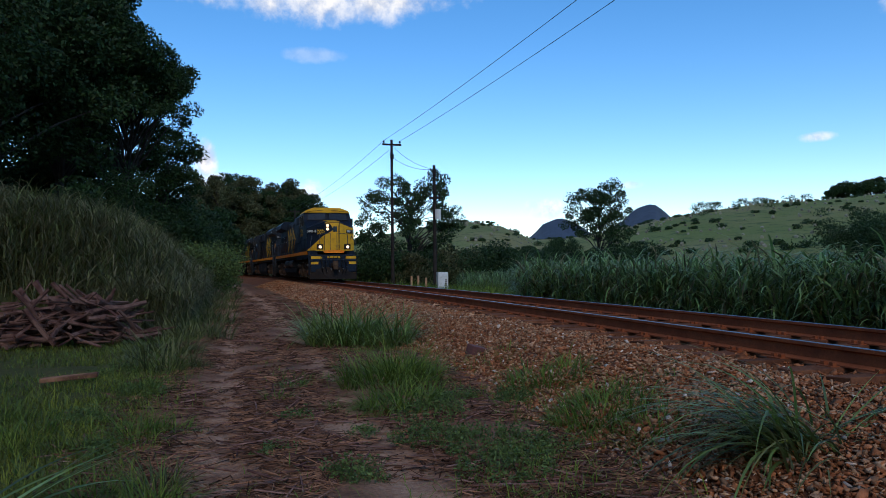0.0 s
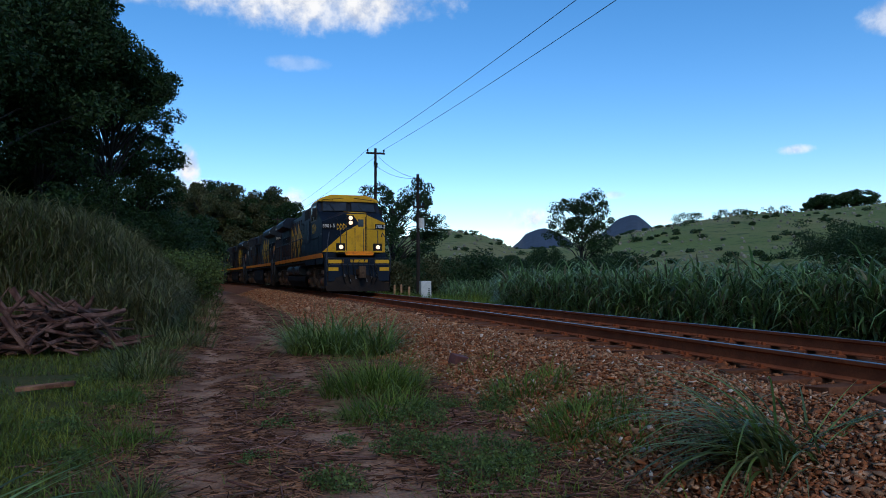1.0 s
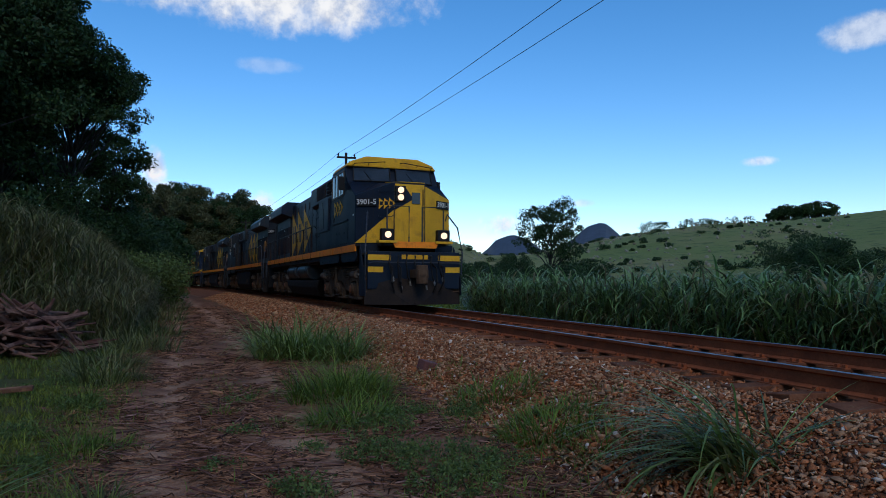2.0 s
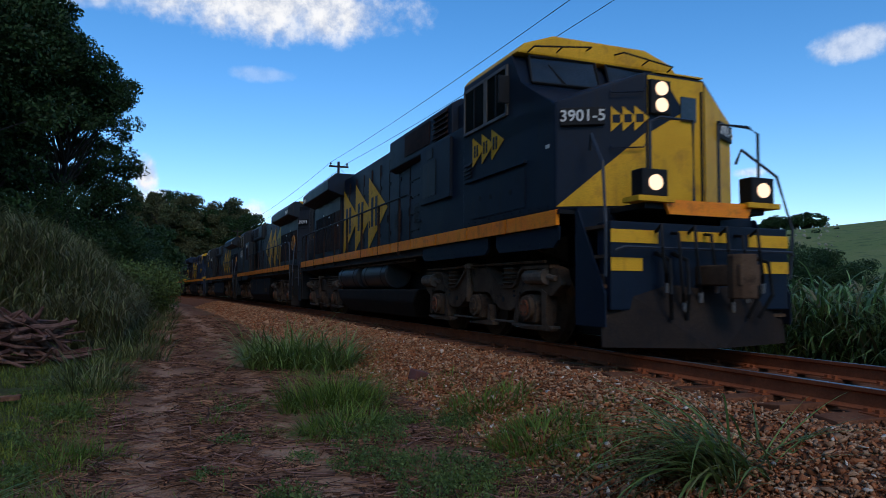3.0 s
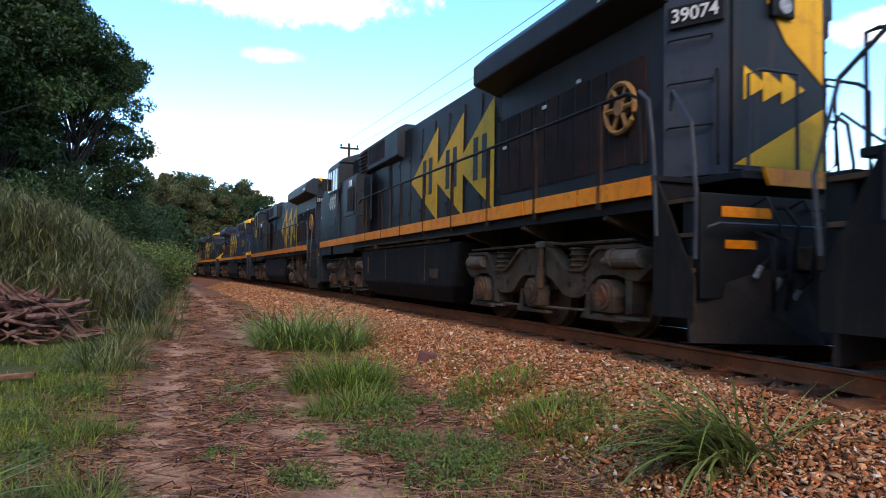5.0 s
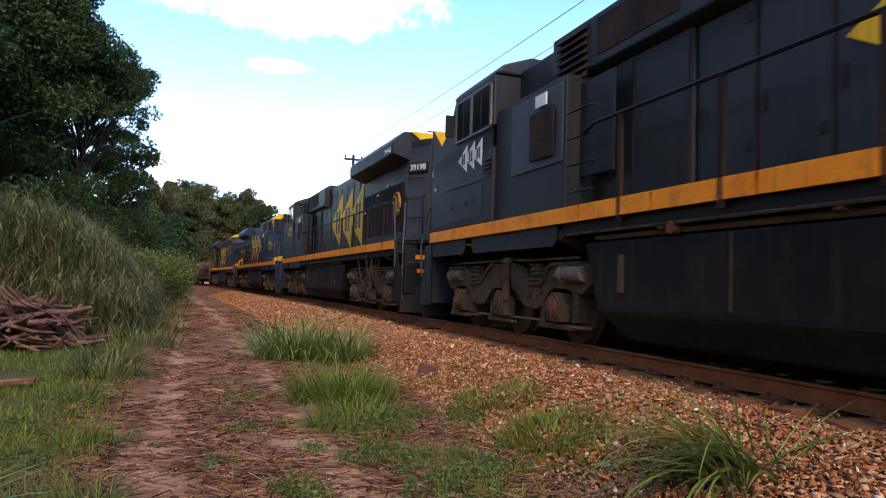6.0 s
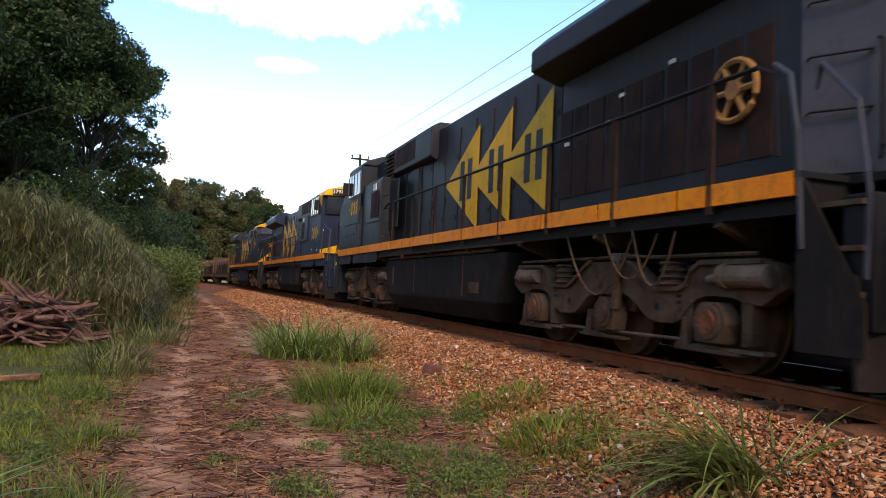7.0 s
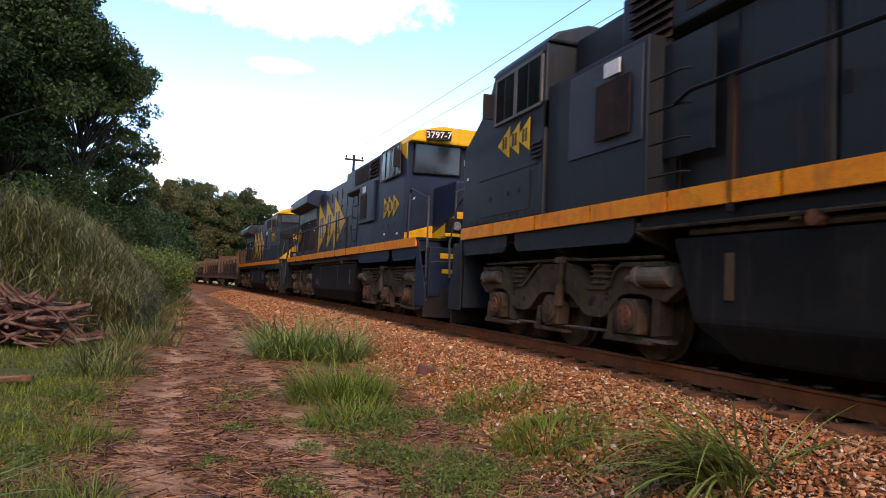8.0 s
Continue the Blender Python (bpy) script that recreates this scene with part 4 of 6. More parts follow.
        for side in (-1, 1):
            along = Vector((side * (0.48 - 1.50), 0.60, 0)).normalized()
            out = Vector((side * 0.60, 1.02, 0)).normalized()
            inner, outer = Vector((side * 0.49, 10.345, 0)), Vector((side * 1.49, 9.756, 0))
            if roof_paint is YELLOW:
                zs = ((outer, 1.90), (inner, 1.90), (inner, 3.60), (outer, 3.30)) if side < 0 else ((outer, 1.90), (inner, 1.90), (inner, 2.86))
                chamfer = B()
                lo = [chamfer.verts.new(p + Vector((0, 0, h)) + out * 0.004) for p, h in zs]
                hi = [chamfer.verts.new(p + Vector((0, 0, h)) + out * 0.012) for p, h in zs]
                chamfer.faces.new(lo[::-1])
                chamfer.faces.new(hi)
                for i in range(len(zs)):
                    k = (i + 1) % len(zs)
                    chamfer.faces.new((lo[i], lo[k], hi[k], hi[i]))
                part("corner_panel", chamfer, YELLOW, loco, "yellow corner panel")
            board = part("number_board", box(B(), -0.29, 0.29, -0.03, 0.03, -0.12, 0.12), BLACK, loco, "black number board", bevel=0.012)
            spot = outer.lerp(inner, 0.30) + out * 0.03
            board.matrix_basis = pose(spot.x, spot.y, 3.10, 0, 0, 180 - side * 30.5)
            if side > 0 and roof_paint is YELLOW:
                for i in range(3):
                    c = outer.lerp(inner, 0.62 + 0.13 * i) + out * 0.014
                    mark = B()
                    p0, p1 = c, c + along * 0.19
                    tri = [p0 + Vector((0, 0, 3.23)), p0 + Vector((0, 0, 2.89)), p1 + Vector((0, 0, 3.06))]
                    front, rear = [mark.verts.new(q + out * 0.004) for q in tri], [mark.verts.new(q) for q in tri]
                    mark.faces.new(front)
                    mark.faces.new(rear[::-1])
                    for q in range(3):
                        mark.faces.new((front[q], front[(q + 1) % 3], rear[(q + 1) % 3], rear[q]))
                    part("logo_arrow", mark, YELLOW, loco, "painted arrow head mark")
                    part("logo_bar", prism(B(), [(-0.05, -0.055), (0.05, -0.055), (0.05, 0.055), (-0.05, 0.055)], "y", -0.002, 0.002), paint, loco).matrix_basis = pose(c.x + along.x * 0.07 + out.x * 0.008, c.y + along.y * 0.07 + out.y * 0.008, 3.06, 0, 0, 180 - side * 30.5)
                bm = B()
                p = outer.lerp(inner, 0.80) + out * 0.03
                for h in (2.66, 3.40):
                    tube(bm, [p - along * 0.22 + Vector((0, 0, h + 0.04)), p - along * 0.2 + out * 0.04 + Vector((0, 0, h)), p + along * 0.2 + out * 0.04 + Vector((0, 0, h)), p + along * 0.22 + Vector((0, 0, h + 0.04))], 0.010, 6)
                part("grab_iron", bm, paint, loco)
        bm = B()
        for sx in (-1, 1):
            tube(bm, [(sx * 1.30, 8.60, 4.40), (sx * 1.28, 8.78, 4.44), (sx * 0.30, 8.82, 4.54), (sx * 0.26, 8.60, 4.56)], 0.014, 6)
            tube(bm, [(sx * 0.80, 8.62, 4.46), (sx * 0.80, 8.80, 4.49)], 0.012, 5)
        part("roof_rail", bm, BLACK, loco)
    lights(loco, 0.30 if modern else 0.0, front_y + 0.03, 3.40 if modern else 4.33, 1, tank_cylinders)
    # ends: steps, plough, rails
    for end in (1, -1):
        y = end * (10.85 if tank_cylinders and end > 0 else 10.45)
        plough = B()
        for side in (-1, 1):
            vs = [plough.verts.new(p) for p in ((0, y + end * 0.34, 0.10), (side * 1.46, y - end * 0.12, 0.10), (side * 1.46, y - end * 0.20, 0.98), (0, y + end * 0.06, 0.80))]
            plough.faces.new(vs)
        bmesh.ops.remove_doubles(plough, verts=plough.verts[:], dist=0.001)
        bmesh.ops.solidify(plough, geom=plough.faces[:], thickness=0.05)
        part("plough", plough, PLOUGH, loco, "dented dusty steel plough")
        part("end_beam", box(B(), -1.40, 1.40, min(y - end * 0.28, y), max(y - end * 0.28, y), 0.55, 1.62), paint if end > 0 else BLACK, loco, bevel=0.02)
        part("end_platform", box(B(), -0.95, 0.95, min(y - end * 1.0, y + end * 0.06), max(y - end * 1.0, y + end * 0.06), 1.78, 1.86), BLACK, loco, "black end platform", bevel=0.01)
        part("platform_edge", prism(B(), [(-0.62, 1.72), (0.62, 1.72), (0.70, 1.90), (-0.70, 1.90)], "y", *sorted((y + end * 0.065, y + end * 0.11))), ORANGE, loco, "worn orange platform edge")
        bm = B()
        box(bm, -0.15, 0.15, min(y, y + end * 0.75), max(y, y + end * 0.75), 0.85, 1.10)
        tube(bm, [(0, y + end * 0.62, 0.70), (0, y + end * 0.62, 1.22)], 0.17, 10)
        part("coupler", bm, UNDER, loco, bevel=0.02)
        for k, x in enumerate((-0.75, -0.55, 0.5, 0.75)):
            bm = B()
            tube(bm, [(x, y, 1.25), (x * 1.02, y + end * 0.28, 1.15), (x * 1.05, y + end * 0.32, 0.75), (x * 0.9, y + end * 0.20, 0.45)], 0.028, 6)
            part("air_hose", bm, BLACK, loco)
        bands = ((-1.15, -0.50, 1.38, 1.49), (0.50, 1.15, 1.38, 1.49), (-1.10, -0.70, 1.06, 1.15), (0.70, 1.10, 1.06, 1.15)) if end < 0 or not tank_cylinders else ((-1.40, -0.72, 1.36, 1.52), (0.72, 1.40, 1.36, 1.52), (-0.40, 0.40, 1.40, 1.53), (-1.40, -0.95, 1.02, 1.18), (0.95, 1.40, 1.02, 1.18))
        for x0, x1, z0, z1 in bands:
            part("pilot_band", box(B(), x0, x1, *sorted((y, y + end * 0.012)), z0, z1), ORANGE if end < 0 else YELLOW, loco, "chipped yellow pilot band", bevel=0.003)
        for k in range(7):
            x = -0.75 + 0.25 * k
            drop = 0.45 + 0.12 * (k % 3)
            part("jumper_cable", tube(B(), [(x, y, 1.50), (x + 0.03, y + end * 0.16, 1.58 - 0.1 * (k % 2)), (x + 0.10, y + end * 0.26, 1.30), (x + 0.04, y + end * 0.24, 1.45 - drop), (x - 0.06, y + end * 0.14, 1.30 - drop)], 0.022, 6), BLACK, loco)
            part("hose_coupling", tube(B(), [(x - 0.04, y + end * 0.165, 1.34 - drop), (x - 0.08, y + end * 0.12, 1.22 - drop)], 0.03, 6), LENS, loco, "pale metal hose coupling")
        part("cut_lever", tube(B(), [(-1.40, y + end * 0.10, 1.26), (-1.30, y + end * 0.14, 1.30), (1.30, y + end * 0.14, 1.30), (1.40, y + end * 0.10, 1.26)], 0.018, 6), GREYBLUE, loco)
        for side in (-1, 1):
            well = part("step_well", box(B(), side * 1.15 - 0.28, side * 1.15 + 0.28, min(y - end * 0.70, y - end * 0.64), max(y - end * 0.70, y - end * 0.64), 0.40, 1.85), paint if end > 0 else BLACK, loco)
            for k in range(4):
                z = 0.45 + 0.36 * k
                part("step", box(B(), side * 1.17 - 0.26, side * 1.17 + 0.28, min(y - end * 0.62, y - end * 0.08), max(y - end * 0.62, y - end * 0.08), z, z + 0.045), UNDER, well, bevel=0.004)
            part("step_side", prism(B(), [(y - end * 0.66, 0.35), (y - end * 0.02, 0.35), (y - end * 0.02, 0.75), (y - end * 0.60, 1.80), (y - end * 0.66, 1.80)], "x", side * 1.46 - 0.012, side * 1.46 + 0.012), paint if end > 0 else TANK, well)
            bm = B()
            tube(bm, [(side * 1.46, y - end * 0.02, 0.95), (side * 1.48, y + end * 0.02, 1.6), (side * 1.40, y - end * 0.15, 2.35), (side * 1.25, y - end * 0.62, 2.80), (side * 1.22, y - end * 0.70, 2.60)], 0.022, 6)
            tube(bm, [(side * 0.86, y + end * 0.06, 1.85), (side * 0.86, y + end * 0.06, 2.85), (side * 0.70, y + end * 0.06, 2.92), (side * 0.20, y + end * 0.06, 2.92), (side * 0.20, y + end * 0.06, 1.85)], 0.022, 6)
            # Rails lightened in colour for the sky light they catch.
            part("end_handrail", bm, GREYBLUE, loco, "handrail, sky light in its blue-grey colour")
            if end > 0:
                part("light_shelf", box(B(), side * 0.85 - 0.27, side * 0.85 + 0.27, y - 0.15, y + 0.17, 1.855, 1.925), YELLOW, loco, "yellow light shelf", bevel=0.008)
                pod = part("ditch_light", box(B(), side * 0.85 - 0.19, side * 0.85 + 0.19, y - 0.08, y + 0.14, 1.92, 2.26), BLACK, loco, "black ditch light box", bevel=0.02)
                part("lens", tube(B(), [(side * 0.85, y + 0.13, 2.09), (side * 0.85, y + 0.165, 2.09)], 0.095, 16), LAMP if tank_cylinders else LENS, pod, "round lamp lens")
    for side in (-1, 1):
        handrail(loco, side, -9.6, 3.7, 8)
        for zz in (2.45, 2.95, 3.45):
            part("grab_rung", tube(B(), [(side * 1.06, -9.50, zz), (side * 1.10, -9.56, zz), (side * 0.84, -9.98, zz), (side * 0.80, -9.92, zz)], 0.012, 5), BLACK, loco)
        part("end_rail", tube(B(), [(side * 1.49, -9.55, 2.84), (side * 1.49, -9.72, 2.70), (side * 1.49, -9.80, 2.2), (side * 1.47, -9.85, 1.2)], 0.026, 6), GREYBLUE, loco, "pale grey end rail")
        if not tank_cylinders:
            bm = B()
            rim = [(side * 1.12, -8.65 + 0.31 * math.cos(a), 2.88 + 0.31 * math.sin(a)) for a in (2 * math.pi * k / 20 for k in range(21))]
            tube(bm, rim, 0.035, 6)
            wheel = part("hand_brake_wheel", bm, BRAKE_WHEEL, loco, "rusty yellow hand brake wheel")
            for k in range(6):
                a = 2 * math.pi * k / 6
                part("spoke", tube(B(), [(side * 1.10, -8.65, 2.88), (side * 1.12, -8.65 + 0.31 * math.cos(a), 2.88 + 0.31 * math.sin(a))], 0.035, 6), BRAKE_WHEEL, wheel)
            part("hub", tube(B(), [(side * 1.02, -8.65, 2.88), (side * 1.15, -8.65, 2.88)], 0.10, 12), BRAKE_WHEEL, wheel)
    return loco


def lights(loco, x, y, z, end, lit):
    """Two round headlamps one over the other in a dark housing."""
    box_y = sorted((y - end * 0.02, y + end * 0.06))
    pod = part("headlight_housing", box(B(), x - 0.16, x + 0.16, box_y[0], box_y[1], z - 0.29, z + 0.17), BLACK, loco, bevel=0.02)
    for dz in (0.05, -0.17):
        lens = sorted((y + end * 0.05, y + end * 0.085))
        part("headlight_lens", tube(B(), [(x, lens[0], z + dz), (x, lens[1], z + dz)], 0.092, 16), LAMP if lit else LENS, pod, "round headlamp")


def put_numbers(loco, words):
    for ob in list(loco.children):
        if ob.name.split(".")[0] == "number_board":
            t = part("number", text_mesh(words if ob.location.y > 0 else words.replace("-", ""), 0.215, WHITE_PAINT), None, ob, "white painted number")
            t.matrix_basis = pose(0, -0.036, 0, 90, 0, 0)
    for side in (-1, 1):
        t = part("number", text_mesh(words, 0.20, WHITE_PAINT), None, loco, "white painted number")
        t.matrix_basis = pose(side * 1.527, -9.02, 4.19, 90, 0, 90 * side)


def wagon():
    """A low steel flat wagon loaded with rails."""
    wag = new("flat_wagon")
    part("deck", box(B(), -1.35, 1.35, -6.6, 6.6, 0.95, 1.20), RUSTY, wag, bevel=0.02)
    for side in (-1, 1):
        part("side_sill", box(B(), side * 1.30 - 0.06, side * 1.30 + 0.06, -6.5, 6.5, 0.72, 1.0), UNDER, wag)
        for k in range(6):
            y = -5.8 + 2.32 * k
            part("stake", box(B(), side * 1.36 - 0.05, side * 1.36 + 0.05, y - 0.06, y + 0.06, 1.0, 2.35), RUSTY, wag)
    part("end_wall", box(B(), -1.35, 1.35, 6.45, 6.55, 1.2, 3.0), UNDER, wag)
    for yc in (-4.9, 4.9):
        bog = part("bogie", box(B(), -1.0, 1.0, yc - 0.3, yc + 0.3, 0.45, 0.8), UNDER, wag)
        for side in (-1, 1):
            bm = B()
            prism(bm, [(yc - 1.15, 0.62), (yc - 0.6, 0.85), (yc + 0.6, 0.85), (yc + 1.15, 0.62), (yc + 1.15, 0.42), (yc + 0.45, 0.30), (yc - 0.45, 0.30), (yc - 1.15, 0.42)], "x", side * 1.05 - 0.08, side * 1.05 + 0.08)
            part("side_frame", bm, UNDER, bog)
        for yy in (-0.85, 0.85):
            bm = B()
            for side in (-1, 1):
                tube(bm, [(side * 0.76, yc + yy, 0.42), (side * 0.90, yc + yy, 0.42)], 0.42, 20)
            tube(bm, [(-0.8, yc + yy, 0.42), (0.8, yc + yy, 0.42)], 0.08, 8)
            part("wheel_set", bm, UNDER, bog)
    for k in range(4):
        for j in range(7):
            x, z = -1.05 + 0.34 * j, 1.20 + 0.24 * k
            bm = B()
            box(bm, x - 0.07, x + 0.07, -6.3, 6.3, z, z + 0.03)
            box(bm, x - 0.012, x + 0.012, -6.3, 6.3, z + 0.03, z + 0.13)
            box(bm, x - 0.036, x + 0.036, -6.3, 6.3, z + 0.13, z + 0.17)
            part("loaded_rail", bm, RUSTY if (j + k) % 3 else UNDER, wag)
    return wag


SPEED, FIRST, PITCH = 11.99, 53.75, 22.21
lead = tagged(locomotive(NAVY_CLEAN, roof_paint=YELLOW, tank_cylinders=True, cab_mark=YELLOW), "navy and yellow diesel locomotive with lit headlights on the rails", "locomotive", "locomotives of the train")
mid_loco = tagged(locomotive(NAVY), "weathered navy diesel locomotive with yellow end, coupled behind", "locomotive", "locomotives of the train")
third = tagged(locomotive(NAVY, cab_mark=YELLOW), "weathered navy diesel locomotive with yellow cab mark, coupled behind", "locomotive", "locomotives of the train")
fourth = tagged(locomotive(ROYAL, modern=False, roof_paint=YELLOW), "bright blue diesel locomotive with yellow cab roof", "locomotive", "locomotives of the train")
fifth = tagged(locomotive(NAVY, roof_paint=YELLOW, cab_mark=YELLOW), "weathered navy diesel locomotive with yellow cab roof, last of the locomotives", "locomotive", "locomotives of the train")
WHEELS = [o for l in (lead, mid_loco, third, fourth, fifth) for o in l.children_recursive if o.name.split(".")[0] == "wheel_set"]
for l, words in ((lead, "3901-5"), (mid_loco, "3907-4"), (third, "3919-8"), (fourth, "3797-7")):
    put_numbers(l, words)
bm = B()
for swing, drop in ((0.0, 0.75), (0.9, 0.55), (1.5, 0.62)):
    ends = Vector((-1.42, -5.9 - swing, 1.52)), Vector((-1.40, -7.4 - swing * 0.5, 1.45))
    tube(bm, [ends[0].lerp(ends[1], k / 8) - Vector((0, 0, drop * 4 * (k / 8) * (1 - k / 8))) for k in range(9)], 0.014, 5)
part("hanging_chain", bm, UNDER, third, "slack safety chain")
wag = tagged(wagon(), "rusty flat wagon stacked with old rails", "flat wagon", "wagons of the train")
wagons = [wag] + [copy_thing(wag, pose(0, 0, 0)) for k in range(3)]
TRAIN = [(lead, FIRST, 1), (mid_loco, FIRST + PITCH, -1), (third, FIRST + 2 * PITCH, -1), (fourth, FIRST + 3 * PITCH, 1), (fifth, FIRST + 4 * PITCH, 1)]
TRAIN += [(o, FIRST + 4 * PITCH + 18.8 + 14.6 * k, 1) for k, o in enumerate(wagons)]


# ---- plants ----
def quick_mesh(name, verts, faces, material):
    """A mesh from numpy arrays: vertices (n, 3) and faces (m, k)."""
    me = bpy.data.meshes.new(name)
    k = faces.shape[1]
    me.vertices.add(len(verts))
    me.vertices.foreach_set("co", np.ascontiguousarray(verts, dtype=np.float32).ravel())
    me.loops.add(faces.size)
    me.loops.foreach_set("vertex_index", np.ascontiguousarray(faces, dtype=np.int32).ravel())
    me.polygons.add(len(faces))
    me.polygons.foreach_set("loop_start", np.arange(0, faces.size, k, dtype=np.int32))
    me.update(calc_edges=True)
    me.validate()
    me.materials.append(material)
    return me


def blade_mesh(name, root, length, width, az, rise, droop, material, segs=4):
    """Many curved tapering blades: arrays of roots (n, 3), lengths, widths, headings, rise angles (radians) and droop."""
    n = len(root)
    t = np.linspace(0, 1, segs + 1)[None, :]
    ang = rise[:, None] - droop[:, None] * t
    step = length[:, None] / segs
    h = np.concatenate([np.zeros((n, 1)), np.cumsum(np.cos(ang[:, :-1]) * step, 1)], 1)
    v = np.concatenate([np.zeros((n, 1)), np.cumsum(np.sin(ang[:, :-1]) * step, 1)], 1)
    dx, dy = np.cos(az)[:, None], np.sin(az)[:, None]
    mid = np.stack([root[:, :1] + h * dx, root[:, 1:2] + h * dy, root[:, 2:3] + v], 2)
    half = width[:, None] * 0.5 * (1 - t ** 2.2 * 0.96)
    side = np.stack([-dy * half, dx * half, np.zeros_like(half)], 2)
    pts = np.stack([mid - side, mid + side], 2).reshape(-1, 3)
    base = (np.arange(n) * 2 * (segs + 1))[:, None] + np.arange(segs)[None, :] * 2
    quads = np.stack([base, base + 1, base + 3, base + 2], 2).reshape(-1, 4)
    return quick_mesh(name, pts, quads, material)


RN = np.random.RandomState(11)


def heights(xy):
    return np.array([ground(x, y) for x, y in xy])


def cane(name, xy, tall, leaf_mat, pale_mat, dry, label, leaves=6, leaf_len=0.75, leaf_w=0.026):
    """Stands of tall cane grass: a stem and arching leaves along it."""
    z = heights(xy)
    n = len(xy)
    tall = tall * RN.uniform(0.65, 1.12, n)
    lean, az = RN.uniform(0.0, 0.22, n), RN.uniform(0, 6.28, n)
    roots, lens, wid, azs, rise, droop = [], [], [], [], [], []
    for k in range(leaves):
        f = (0.12 + 0.80 * (k + RN.uniform(0, 1, n)) / leaves)
        roots.append(np.stack([xy[:, 0] + np.cos(az) * lean * tall * f, xy[:, 1] + np.sin(az) * lean * tall * f, z + tall * f * 0.92], 1))
        lens.append(leaf_len * RN.uniform(0.6, 1.3, n))
        wid.append(leaf_w * RN.uniform(0.6, 1.4, n))
        azs.append(RN.uniform(0, 6.28, n))
        rise.append(RN.uniform(0.55, 1.35, n))
        droop.append(RN.uniform(1.2, 2.8, n))
    roots.append(np.stack([xy[:, 0], xy[:, 1], z - 0.03], 1))
    lens.append(tall)
    wid.append(np.full(n, 0.02))
    azs.append(az)
    rise.append(np.full(n, 1.5) - lean)
    droop.append(RN.uniform(0, 0.3, n))
    roots, lens, wid, azs, rise, droop = (np.concatenate(a) for a in (roots, lens, wid, azs, rise, droop))
    is_pale = RN.uniform(0, 1, len(roots)) < dry
    root_ob = tagged(new(name), label, "tall grass", kind="stuff")
    for tag, pick, m in (("blades", ~is_pale, leaf_mat), ("dry_blades", is_pale, pale_mat)):
        if pick.any():
            ob = part(tag, blade_mesh(tag, roots[pick], lens[pick], wid[pick], azs[pick], rise[pick], droop[pick], m), None, root_ob)
            tagged(ob, kind="stuff")
    return root_ob


def scatter(n, u0, u1, y0, y1, bias=1.0, keep=None):
    """Places beside the track: u metres to its right, y ahead, denser at the near end for a bias over 1."""
    y = y0 + (y1 - y0) * RN.uniform(0, 1, n) ** bias
    u = u0 + (u1 - u0) * RN.uniform(0, 1, n)
    xy = np.stack([np.array([track_x(v) for v in y]) + u, y], 1)
    return xy


# cane field beyond the track
front = scatter(6500, 3.0, 6.2, 2.5, 46, 1.15)
behind = scatter(5200, 6.2, 16.0, 1, 60, 1.1)
field = np.concatenate([front, behind])
bearing = np.degrees(np.arctan2(field[:, 0], field[:, 1]))
field = field[(bearing > 22.0) | ((bearing > 17.0) & (field[:, 1] > 44))]
# The pale share puts leaf highlights into the cane by colour.
cane("cane_field", field, 1.6, CANE, STRAW_GLINT, 0.16, "tall blue-green cane grass growing beside the railway", leaves=7, leaf_len=0.95, leaf_w=0.042)
cane("far_cane_field", scatter(4200, 14, 42, 12, 95, 1.0), 1.7, CANE, STRAW_GLINT, 0.10, "tall cane grass filling the field edge", leaves=4, leaf_len=1.2, leaf_w=0.07)
# grassy bank
near_bank = scatter(15000, -13.5, -7.35, 12, 46, 1.15)
near_bank = near_bank[~((near_bank[:, 0] > -5.2) & (near_bank[:, 1] < 16.6))]
high_bank = scatter(5200, -24, -12.5, 14, 60, 1.0)
cane("bank_grass", near_bank, 1.45, BANK, STRAW_GLINT, 0.36, "tall green and straw-coloured grass on the bank", leaves=6, leaf_len=0.85, leaf_w=0.024)
cane("upper_bank_grass", high_bank, 1.6, BANK, STRAW_GLINT, 0.5, "dry tall grass on the upper bank", leaves=4, leaf_len=0.95, leaf_w=0.04)


def tuft(x, y, radius, count, length, width, material, label, rise=(0.7, 1.45), droop=(0.5, 1.9), z=None, dry=0.0, name="grass_tuft"):
    """One clump of grass rooted round a place."""
    a, r = RN.uniform(0, 6.28, count), radius * np.sqrt(RN.uniform(0, 1, count))
    px, py = x + r * np.cos(a), y + r * np.sin(a)
    pz = np.array([surface(i, j) for i, j in zip(px, py)]) - 0.02
    out = a + RN.normal(0, 0.8, count)
    me = blade_mesh(name, np.stack([px, py, pz], 1), length * RN.uniform(0.45, 1.15, count), width * RN.uniform(0.6, 1.3, count), out,
                    RN.uniform(*rise, count), RN.uniform(*droop, count), material, 5)
    return tagged(part(name, me, None), label, "grass")


def surface(x, y):
    """The top of the ground or of the stone bed, whichever is higher."""
    u = x - track_x(y)
    bed = float(np.interp(u, (-3.75, -2.15, -1.75, 1.75, 2.1, 3.9), (-0.80, -0.30, -0.235, -0.235, -0.27, -0.95)))
    return max(ground(x, y), bed)


